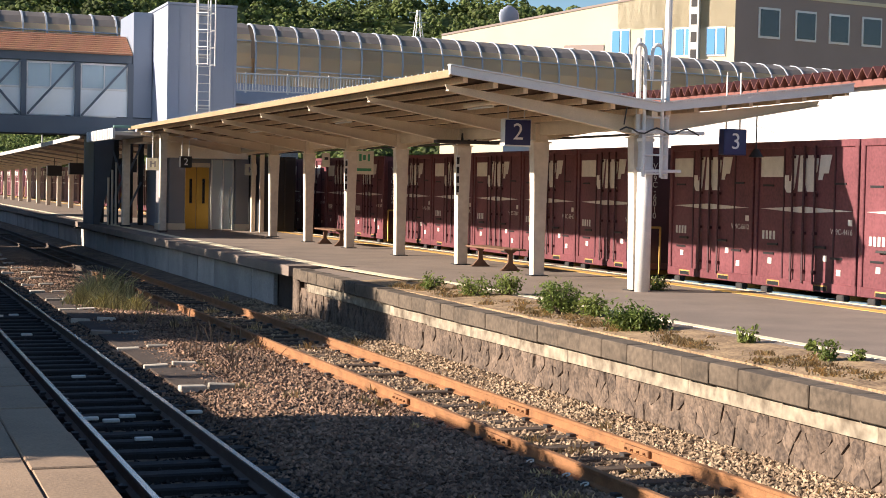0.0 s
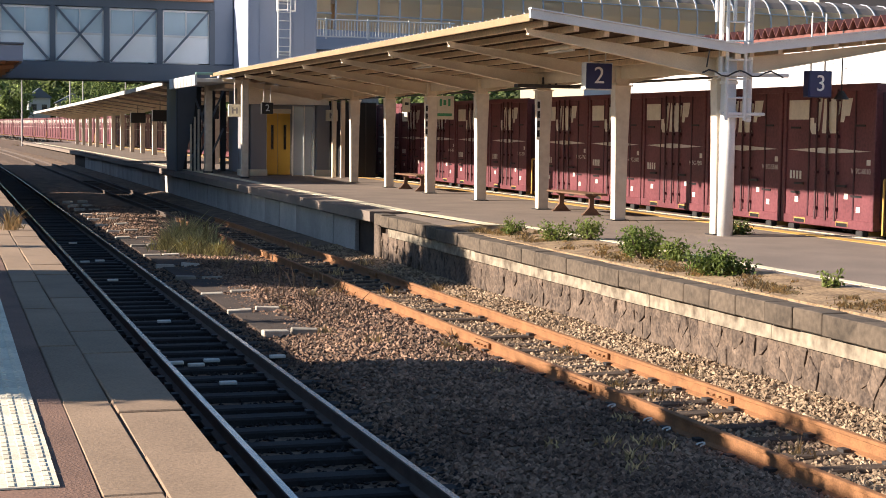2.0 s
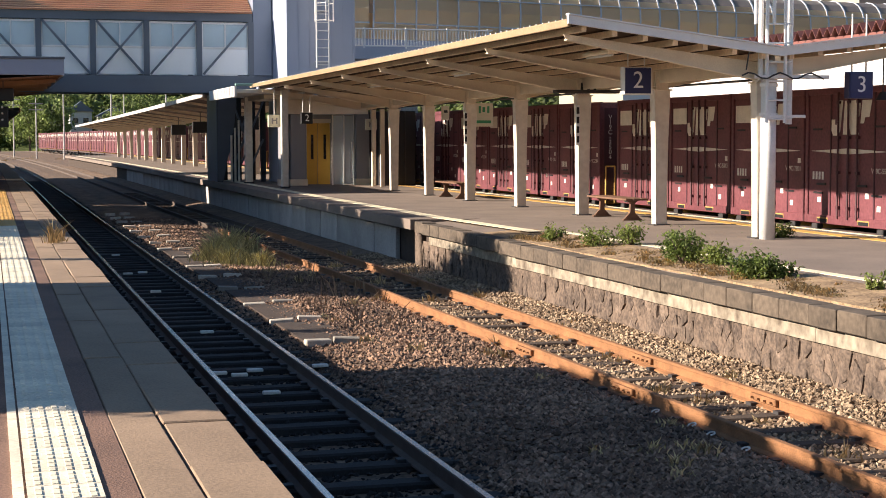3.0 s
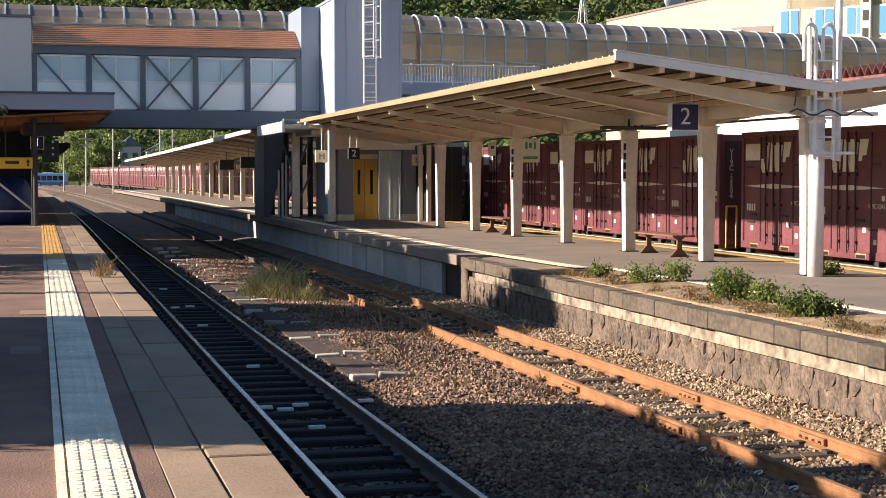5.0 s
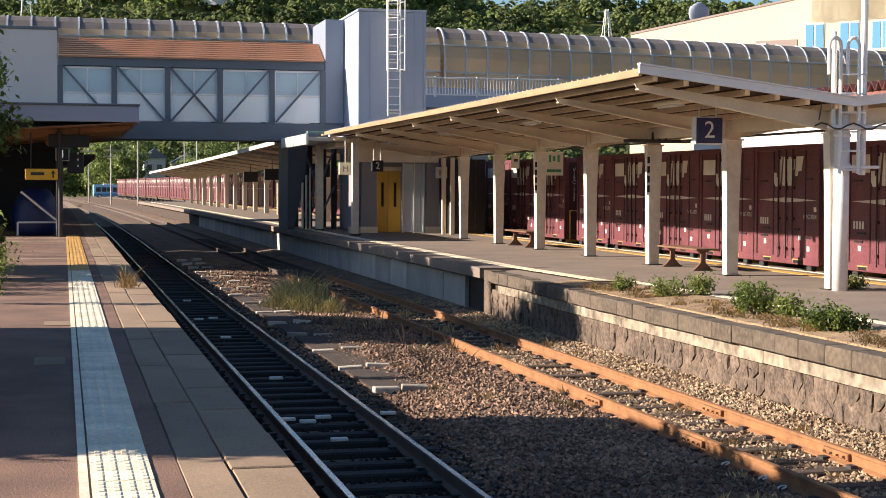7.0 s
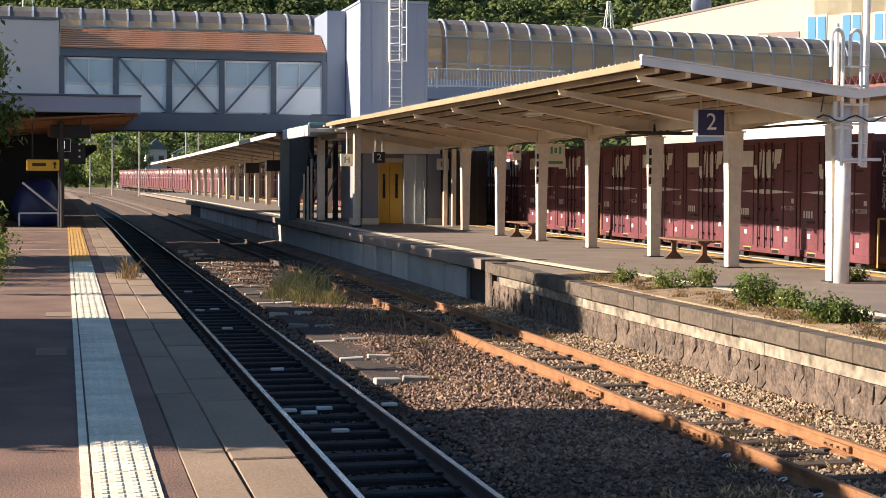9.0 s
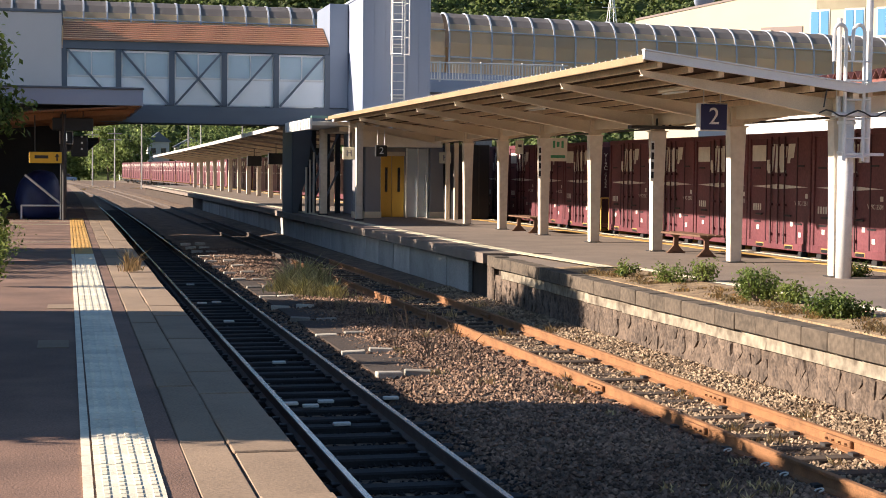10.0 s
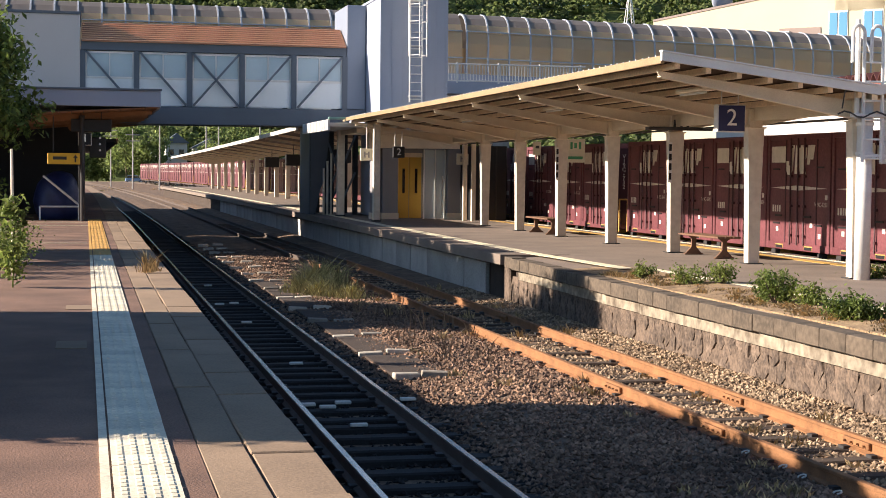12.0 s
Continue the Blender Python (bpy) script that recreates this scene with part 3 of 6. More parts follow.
# speaker and cable tray by the second post
tray = thing("cable_tray", "dark steel cable tray fixed across a post head", "tray", pose(POST_X, 30.95, 3.46))
part("channel", bm_bevel(bm_box(-0.75, -0.12, -0.05, 0.65, 0.12, 0.02), 0.01), M_IRON, tray)
for s in (-0.15, 0.0, 0.14):
    part("insulator", bm_bar((s, 0, 0.02), (s, 0, 0.17), 0.03, r2=0.018), M_IRON, tray)
# name strips on the posts
for y in (31.3, 39.4):
    pl = thing("name_strip", "narrow vertical name strip fixed to a canopy post", "sign", pose(POST_X - 0.15, y - 0.12, 2.75))
    part("plate", bm_box(-0.04, -0.01, -0.42, 0.04, 0.0, 0.42), M_WHITE, pl)
    for k in range(4):
        part("lettering", bm_box(-0.028, -0.016, -0.36 + 0.2 * k, 0.028, -0.011, -0.22 + 0.2 * k), M_BLACK, pl)

# lattice mast and ladder at the canopy's end
mast = thing("cable_mast", "white steel cable mast with ladder hoops beside the first post", "mast", pose(POST_X - 0.04, 22.95, 0))
M_MAST = mat("mast_paint", (0.74, 0.72, 0.69), 0.5, vary=0.12, scale=5, bump=0.15)
part("pole", bm_bar((0.0, 0, P2), (0.0, 0, 3.72), 0.125, sides=20), M_MAST, mast, smooth=True)
for z in (2.83, 3.3):
    part("collar", bm_bar((0.0, 0, z), (0.0, 0, z + 0.05), 0.145, sides=20), M_MAST, mast)
part("upper_pole", bm_bar((0.30, -0.1, 2.7), (0.32, -0.1, 6.6), 0.055, sides=12), M_MAST, mast)
part("stub_pole", bm_bar((-0.2, -0.1, 3.4), (-0.2, -0.1, 4.95), 0.04, sides=10), M_MAST, mast)
for s, top in ((-0.14, 4.72), (0.18, 4.72)):
    rail = bmesh.new()
    bm_bar((s, -0.2, 2.72), (s, -0.2, top), 0.03, rail)
    last = (s, -0.2, top)
    for k in range(1, 9):
        a = math.pi * k / 8
        nxt = (s - 0.10 + 0.10 * math.cos(a), -0.2, top + 0.13 * math.sin(a))
        bm_bar(last, nxt, 0.03, rail)
        last = nxt
    bm_bar(last, (s - 0.20, -0.2, top - 0.45), 0.03, rail)
    part("hoop", rail, M_MAST, mast)
for k in range(6):
    part("rung", bm_bar((-0.14, -0.2, 2.78 + 0.3 * k), (0.30, -0.2, 2.78 + 0.3 * k), 0.016), M_MAST, mast)
part("bracket", bm_bevel(bm_box(-0.35, -0.24, 3.42, 0.95, -0.17, 3.48), 0.008), M_MAST, mast)
part("bracket", bm_bevel(bm_box(-0.2, -0.2, 2.80, 0.56, -0.14, 2.85), 0.008), M_MAST, mast)
bm = bmesh.new()
for k in range(13):
    a, b = -0.62 + 0.11 * k, -0.62 + 0.11 * (k + 1)
    bm_bar((a, -0.3, 3.46 + 0.05 * math.sin(k * 1.3)), (b, -0.3, 3.46 + 0.05 * math.sin((k + 1) * 1.3)), 0.014, bm, sides=5)
part("cable", bm, M_IRON, mast)
bm = bmesh.new()
pts = [(-0.55, -0.3, 3.55), (-0.5, -0.28, 3.8), (-0.42, -0.26, 3.9)]
for a, b in zip(pts, pts[1:]):
    bm_bar(a, b, 0.012, bm, sides=5)
part("cable", bm, M_IRON, mast)
# lamp under the other wing
lamp = thing("pendant_lamp", "small dark pendant lamp under the canopy", "lamp", pose(14.4, 23.5, 3.13))
part("rod", bm_bar((0, 0, 0.1), (0, 0, 1.15), 0.012), M_IRON, lamp)
part("shade", bm_bar((0, 0, -0.02), (0, 0, 0.12), 0.13, sides=14, r2=0.04), M_IRON, lamp)

# ---- lift tower and lobby ----
tower = thing("lift_tower", "tall blue-grey metal panelled lift tower", "tower")
TX0, TX1, TY = 10.31, 12.76, 56.0
part("shaft", bm_bevel(bm_box(TX0, TY, P2, TX1, TY + 4.0, 8.74), 0.02), M_TOWER, tower)
for k in range(1, 6):
    x = TX0 + (TX1 - TX0) * k / 6
    part("seam", bm_box(x - 0.008, TY - 0.012, P2, x + 0.008, TY - 0.002, 8.72), M_TOWER, tower)
part("coping", bm_bevel(bm_box(TX0 - 0.04, TY - 0.04, 8.74, TX1 + 0.04, TY + 4.04, 8.83), 0.01), M_TOWER, tower, "grey roof edge trim")
part("corner_trim", bm_box(TX0 - 0.015, TY - 0.02, P2, TX0 + 0.07, TY - 0.004, 8.74), M_TOWER, tower)
part("corner_trim", bm_box(TX1 - 0.07, TY - 0.02, P2, TX1 + 0.015, TY - 0.004, 8.74), M_TOWER, tower)
lad = thing("tower_ladder", "white steel cat ladder with safety cage on the tower", "ladder", pose(11.55, TY - 0.25, 0))
for s in (-0.22, 0.22):
    part("stile", bm_bar((s, 0, 5.0), (s, 0, 9.6), 0.028), M_WHITE, lad)
for k in range(15):
    part("rung", bm_bar((-0.22, 0, 5.1 + 0.3 * k), (0.22, 0, 5.1 + 0.3 * k), 0.016), M_WHITE, lad)
for s in (-0.33, 0.33):
    part("cage_bar", bm_bar((s, -0.3, 6.6), (s, -0.3, 9.6), 0.02), M_WHITE, lad)
part("cage_bar", bm_bar((0, -0.62, 6.6), (0, -0.62, 9.6), 0.016), M_WHITE, lad)
for z in (5.2, 7.0, 8.6):
    part("wall_bracket", bm_box(-0.24, 0, z, 0.24, 0.25, z + 0.04), M_WHITE, lad)
for k in range(5):
    z = 6.65 + 0.6 * k
    bm = bmesh.new()
    pts = [(-0.22, 0, z), (-0.33, -0.3, z), (0, -0.62, z), (0.33, -0.3, z), (0.22, 0, z)]
    for a, b in zip(pts, pts[1:]):
        bm_bar(a, b, 0.014, bm, sides=5)
    part("cage_hoop", bm, M_WHITE, lad)
lobby = thing("lift_lobby", "grey columned lift lobby with ochre doors behind glass", "lobby", pose(0, 53.65, P2))
for x0, x1 in ((9.98, 10.52), (12.28, 12.74), (9.62, 9.74)):
    part("column", bm_bevel(bm_box(x0, 0, 0, x1, 0.5, 2.45), 0.015), M_GREYPANEL, lobby)
    part("plinth", bm_bevel(bm_box(x0 - 0.03, -0.03, 0, x1 + 0.03, 0.53, 0.22), 0.01), M_CREAM, lobby)
part("lintel", bm_box(9.5, -0.02, 2.45, 12.7, 0.5, 2.95), M_CREAM, lobby)
part("soffit", bm_box(9.0, -0.4, 2.95, 13.0, 3.0, 3.1), M_CREAM, lobby)
part("back_wall", bm_box(10.3, 1.6, 0, 12.7, 1.75, 2.45), M_GREYPANEL, lobby)
for k, (x0, x1) in enumerate(((10.62, 11.05), (11.07, 11.50))):
    d = part("door", bm_bevel(bm_box(x0, 0.75, 0.02, x1, 0.82, 2.15), 0.01), M_OCHRE, lobby, "ochre yellow lift door")
    part("door_window", bm_box(x0 + 0.2, 0.735, 0.9, x0 + 0.29, 0.748, 1.75), M_DARKGLASS, d)
part("door_frame", bm_box(10.58, 0.72, 2.15, 11.53, 0.84, 2.3), M_CREAM, lobby)
part("glass_wall", bm_box(11.5, 0.3, 0.02, 12.28, 0.32, 2.4), M_PANE, lobby)
for x in (10.56, 11.5, 11.9, 12.25):
    part("mullion", bm_box(x - 0.02, 0.27, 0, x + 0.02, 0.35, 2.42), M_WHITE, lobby)
part("handle", bm_bar((12.15, 0.22, 0.25), (12.15, 0.22, 1.5), 0.025), M_WHITE, lobby)
# black block added to fill the dark area past the lobby
screen = thing("dark_screen_wall", "dark block with thin mullions added beyond the lobby", "wall", pose(0, 52.5, P2))
part("wall", bm_bevel(bm_box(12.9, 0, 0, 14.1, 8.0, 2.55), 0.02), M_BLACK, screen)
for k in range(2):
    part("mullion", bm_box(13.3 + 0.4 * k, -0.03, 0, 13.35 + 0.4 * k, -0.004, 2.55), M_IRON, screen)
for x in (12.52, 12.72):
    p = thing("slim_post", "slim cream post beside the lobby", "post", pose(x, 52.1 - (x - 12.52) * 2, P2), "lobby posts")
    part("shaft", bm_bevel(bm_box(-0.07, -0.07, 0, 0.07, 0.07, 2.7), 0.01), M_CREAM, p)

# outer posts and small roof by the tower
for x, y, w in ((9.28, 51.0, 0.11), (9.05, 57.0, 0.13)):
    p = thing("outer_post", "square cream post at the platform edge", "post", pose(x, y, P2), "outer posts")
    part("shaft", bm_bevel(bm_box(-w, -w, 0, w, w, 3.2), 0.012), M_POST, p)
    part("base", bm_bevel(bm_box(-w - 0.03, -w - 0.03, 0, w + 0.03, w + 0.03, 0.06), 0.01), M_IRON, p)
lean = thing("link_roof", "small white roof with green verge joining canopy and bridge", "roof")
part("deck", bm_bevel(bm_box(7.9, 52.5, 3.98, 10.3, 58.6, 4.12), 0.02), M_WHITE, lean)
part("fascia", bm_bevel(bm_box(7.86, 52.4, 3.86, 7.95, 58.6, 4.22), 0.01), M_WHITE, lean)
part("verge", bm_bevel(bm_box(7.9, 52.3, 4.22, 10.3, 52.5, 4.30), 0.01), M_TEAL, lean, "green verge strip")
for k in range(16):
    part("rib", bm_box(7.83, 52.6 + 0.37 * k, 3.88, 7.858, 52.7 + 0.37 * k, 4.2), M_WHITE, lean)
part("upstand", bm_box(9.2, 52.55, 4.12, 10.3, 56, 4.45), M_TOWER, lean)

M_SLATE = mat("slate_steel", (0.085, 0.092, 0.105), 0.6, vary=0.15, scale=1.5)
# bridge pier of dark steel
pier = thing("bridge_pier", "dark steel trestle with diagonal braces under the bridge", "pier", pose(0, 59.2, P2))
for x in (8.32, 8.85, 9.4, 9.95):
    for y in (0.0, 2.4):
        part("column", bm_box(x - 0.09, y - 0.09, 0, x + 0.09, y + 0.09, 3.36), M_IRON, pier)
for y in (-0.1, 2.5):
    for a, b in (((8.32, 0.2), (8.85, 3.2)), ((8.75, 0.4), (9.35, 1.9)), ((9.35, 1.5), (8.75, 3.1)), ((9.35, 0.3), (9.95, 1.6)), ((9.35, 1.6), (9.95, 3.0))):
        part("brace", bm_bar((a[0], y, a[1]), (b[0], y, b[1]), 0.05, sides=4), M_BRIDGE, pier)
for x0 in (8.72, 8.86, 9.0):
    part("conduit", bm_bar((x0, -0.25, 0), (x0, -0.25, 1.3 + (x0 - 8.5) * 2), 0.04), M_CREAM, pier)
part("side_wall", bm_box(8.2, -0.05, 0, 8.23, 2.6, 3.3), M_BRIDGE, pier)
part("gusset_plate", bm_extrude([(8.24, 0.02), (8.42, 0.02), (8.86, 2.2), (8.96, 3.34), (8.24, 3.34)], -0.16, -0.13), M_SLATE, pier, "slate grey gusset plate")

# ---- footbridge ----
M_PYLON = mat("pylon_panel", (0.21, 0.245, 0.31), 0.5, vary=0.06, scale=0.8)
br = thing("footbridge", "enclosed grey steel footbridge with windows and orange roof", "bridge")
BX0, BX1, BY = -0.15, 9.55, 59.0
part("bottom_beam", bm_bevel(bm_box(BX0 - 6, BY - 0.05, 4.18, BX1 + 0.8, BY + 0.25, 4.80), 0.01), M_BRIDGE, br)
part("bottom_flange", bm_box(BX0 - 6, BY - 0.12, 4.16, BX1 + 0.8, BY + 0.3, 4.20), M_BRIDGE, br)
part("back_beam", bm_box(BX0 - 6, BY + 2.6, 4.18, BX1 + 0.8, BY + 2.9, 4.80), M_BRIDGE, br)
part("floor", bm_box(BX0 - 6, BY + 0.25, 4.4, BX1 + 0.8, BY + 2.6, 4.6), M_BRIDGE, br)
part("top_beam", bm_bevel(bm_box(BX0, BY - 0.05, 6.80, BX1, BY + 0.25, 7.12), 0.01), M_BRIDGE, br)
part("eaves_line", bm_box(BX0, BY - 0.12, 7.10, BX1, BY + 0.1, 7.16), M_BRIDGE, br)
part("ceiling", bm_box(BX0, BY + 0.25, 6.8, BX1, BY + 2.9, 6.9), M_WHITE, br)
bay = (BX1 - BX0 - 0.1) / 5
for k in range(6):
    x = BX0 + 0.05 + bay * k
    part("upright", bm_box(x - 0.10, BY - 0.04, 4.80, x + 0.10, BY + 0.16, 6.80), M_BRIDGE, br)
    part("upright", bm_box(x - 0.10, BY + 2.7, 4.80, x + 0.10, BY + 2.85, 6.80), M_BRIDGE, br)
for k in range(5):
    x0, x1 = BX0 + 0.15 + bay * k, BX0 - 0.05 + bay * (k + 1)
    xm = (x0 + x1) / 2
    w = part("window", bm_box(x0 + 0.05, BY + 0.06, 5.86, x1 - 0.05, BY + 0.08, 6.70), M_BRIDGEPANE, br)
    for a, b, c, d in ((x0, x1, 6.70, 6.77), (x0, x1, 5.78, 5.86), (x0, x0 + 0.05, 5.86, 6.70), (x1 - 0.05, x1, 5.86, 6.70), (xm - 0.025, xm + 0.025, 5.86, 6.70)):
        part("window_frame", bm_box(a, BY + 0.03, c, b, BY + 0.11, d), M_WHITE, w)
    part("lower_panel", bm_box(x0, BY + 0.05, 4.84, x1, BY + 0.08, 5.78), M_FROST, br)
    part("curtain", bm_box(x0, BY + 2.65, 5.75, x1, BY + 2.68, 6.75), M_SHEER, br)
    part("rear_panel", bm_box(x0, BY + 2.65, 4.8, x1, BY + 2.68, 5.75), M_SHEER, br)
    fold = [(x0 + 0.06 + (x1 - x0 - 0.12) * i / 24, BY + 0.16 + 0.035 * math.sin(i * 1.9)) for i in range(25)]
    bm = bmesh.new()
    low, high = [bm.verts.new((p[0], p[1], 5.9)) for p in fold], [bm.verts.new((p[0], p[1], 6.74)) for p in fold]
    for i in range(24):
        bm.faces.new((low[i], low[i + 1], high[i + 1], high[i]))
    bmesh.ops.solidify(bm, geom=list(bm.faces), thickness=0.006)
    part("lace_curtain", bm, M_SHEER, br, "white lace curtain")
    part("handrail", bm_bar((x0, BY + 0.3, 5.5), (x1, BY + 0.3, 5.5), 0.025), M_WHITE, br)
    if k in (0, 1, 2):
        part("diagonal", bm_bar((x0 + 0.02, BY - 0.08, 6.76), (x1 - 0.02, BY - 0.08, 4.84), 0.055, sides=4), M_BRIDGE, br)
    if k in (2, 3, 4):
        part("diagonal", bm_bar((x1 - 0.02, BY - 0.15, 6.76), (x0 + 0.02, BY - 0.15, 4.84), 0.055, sides=4), M_BRIDGE, br)
bm = bm_extrude([(BY - 0.15, 7.14), (BY + 1.4, 7.92), (BY + 3.0, 7.14), (BY + 3.0, 7.10), (BY - 0.15, 7.10)], BX0 + 0.02, BX1 - 0.02, "x")
part("roof", bm, M_ORANGE, br, "orange-brown ribbed metal roof")
for k in range(9):
    f = 0.02 + k * 0.115
    y, z = BY - 0.15 + 1.55 * f, 7.14 + 0.78 * f
    part("roof_rib", bm_box(BX0 + 0.02, y - 0.02, z, BX1 - 0.02, y + 0.02, z + 0.035), M_ORANGERIB, br)
part("end_pylon", bm_bevel(bm_box(BX1 + 0.02, BY - 0.02, 4.82, 10.29, BY + 3.0, 8.72), 0.02), M_PYLON, br, "slate blue end pylon")
sta = thing("station_block", "plain grey metal clad stair block", "building")
M_GREYCLAD = mat("grey_cladding", (0.56, 0.53, 0.52), 0.6, vary=0.06, scale=0.5)
part("wall", bm_bevel(bm_box(-9, BY - 0.1, 4.82, BX0 - 0.04, BY + 5, 8.06), 0.02), M_GREYCLAD, sta)
part("roof_edge", bm_bevel(bm_box(-9.05, BY - 0.16, 8.06, BX0 + 0.0, BY + 5.1, 8.16), 0.01), M_BRIDGE, sta)
part("support", bm_box(-8.5, BY + 0.5, P1, -7.8, BY + 4, 4.82), M_GREYCLAD, sta)

# ---- glazed corridor beyond ----
def deck_z(x):
    return 0.0 if x < 17.5 else -0.022 * (x - 17.5)


tube = thing("glazed_corridor", "long vaulted pedestrian corridor of tinted sheets and pale ribs", "corridor")
TYC = 75.0
arc = [(0.0, 7.3), (0.0, 8.75)] + [(1.7 - 1.7 * math.cos(a), 8.75 + 1.58 * math.sin(a)) for a in [k * math.pi / 10 for k in range(1, 6)]]
arc2 = arc + [(3.4 - y, z) for y, z in arc[-2::-1]]
PITCH = 1.07
M_TUBEPANE = pieces_vary(M_TUBE, 0.85, 1.15)
M_RIB = mat("rib_paint", (0.42, 0.45, 0.50), 0.5, vary=0.08)
n_ribs = 76


def sheet(pts, w):
    bm = bmesh.new()
    a = [bm.verts.new((0.04, y, z)) for y, z in pts]
    b = [bm.verts.new((w, y, z + 0.0)) for y, z in pts]
    for k in range(len(pts) - 1):
        bm.faces.new((a[k], b[k], b[k + 1], a[k + 1]))
    bmesh.ops.solidify(bm, geom=list(bm.faces), thickness=0.02)
    return bm


low_pane = mesh_of(sheet(arc[:2][:1] + [(0.0, 8.05)], PITCH - 0.04), M_TUBEPANE)
mid_pane = mesh_of(sheet([(0.0, 8.08)] + arc[1:4], PITCH - 0.04), M_TUBEPANE)
M_TUBETOP = glass("vault_sheet", (0.33, 0.29, 0.26), 0.35, 1.0)
top_pane = mesh_of(sheet(arc2[3:-1], PITCH - 0.04), M_TUBETOP)
bm = bmesh.new()
for p, q in zip(arc2, arc2[1:]):
    bm_bar((0, p[0], p[1]), (0, q[0], q[1]), 0.055, bm, sides=4)
rib = mesh_of(bm, M_RIB)
rail_a = mesh_of(bm_box(0, -0.05, 9.36 - 0.03, PITCH, 0.06, 9.36 + 0.03), M_RIB)
rail_b = mesh_of(bm_box(0, -0.04, 8.03, PITCH, 0.04, 8.09), M_RIB)
for k in range(n_ribs):
    x = -26 + PITCH * k
    slope = 0 if x < 17 else 1.26
    at = pose(x, TYC, deck_z(x), 0, slope, 0)
    part("rib", rib, None, tube, at=at)
    part("pane", low_pane, None, tube, at=at)
    part("pane", mid_pane, None, tube, at=at)
    part("vault_pane", top_pane, None, tube, "dark vault sheet", at)
    part("transom", rail_b, None, tube, at=at)
    part("transom", rail_a, None, tube, at=pose(x, TYC + 0.12, deck_z(x), 0, slope, 0))
bm = bm_extrude([(-30, 6.0), (17.5, 6.0), (60, 5.06), (60, 6.34), (17.5, 7.28), (-30, 7.28)], TYC - 0.1, TYC + 3.5, "y")
part("deck", bm, M_TOWER, tube, "pale grey deck wall")
part("rear_wall", bm_extrude([(-30, 7.3), (17.5, 7.3), (60, 6.37), (60, 7.87), (17.5, 8.8), (-30, 8.8)], TYC + 3.36, TYC + 3.4, "y"), M_TUBE, tube, "sunlit tan rear sheeting")
for x in (-20, 20, 34, 50):
    part("support", bm_box(x - 0.4, TYC + 0.6, -0.3, x + 0.4, TYC + 2.4, 6.2 + min(0, deck_z(x))), M_PANEL, tube)
gal = thing("gallery_railing", "white steel gallery railing with close balusters", "railing", pose(13.4, TYC - 1.2, 6.75))
part("ledge", bm_box(-0.5, -0.1, -0.5, 10.5, 1.1, 0), M_TOWER, gal)
for z in (0.12, 0.92):
    part("bar", bm_bar((-0.3, 0, z), (10.3, 0, z), 0.04, sides=6), M_WHITE, gal)
bal = mesh_of(bm_bar((0, 0, 0.12), (0, 0, 0.92), 0.022, sides=5), M_WHITE)
for k in range(70):
    part("baluster", bal, None, gal, at=pose(-0.25 + 0.15 * k, 0, 0))
for k in range(6):
    part("stanchion", bm_bar((-0.2 + 2.05 * k, 0, 0), (-0.2 + 2.05 * k, 0, 1.0), 0.045, sides=6), M_WHITE, gal)

# ---- freight train ----
C_LEN, C_PITCH, W_PITCH = 3.12, 3.18, 17.02
C_Z0, C_Z1 = 0.86, 3.40
MOVERS = []      # things of the train with their place behind the first wagon's end
TRAIN = [(0.0, 29.12), (0.8, 27.02), (1.6, 24.73), (2.8, 21.65), (3.6, 19.83), (5.4, 15.87), (6.0, 14.75), (6.5, 13.79), (7.2, 12.65), (8.0, 11.71), (8.8, 11.05), (9.5, 10.53), (10.0, 10.34), (10.6, 10.27), (12.0, 10.27)]
M_POCKET = mat("worn_ochre", (0.42, 0.25, 0.07), 0.7, vary=0.35, scale=6)
M_RODS = mat("door_rod", (0.06, 0.014, 0.02), 0.5, vary=0.2)


def slab_yz(pts, x0=-0.004, x1=-0.0008):
    return bm_extrude([(p[0], p[1]) for p in pts], x0, x1, "x")


def rect(y0, z0, y1, z1):
    return [(y0, z0), (y1, z0), (y1, z1), (y0, z1)]


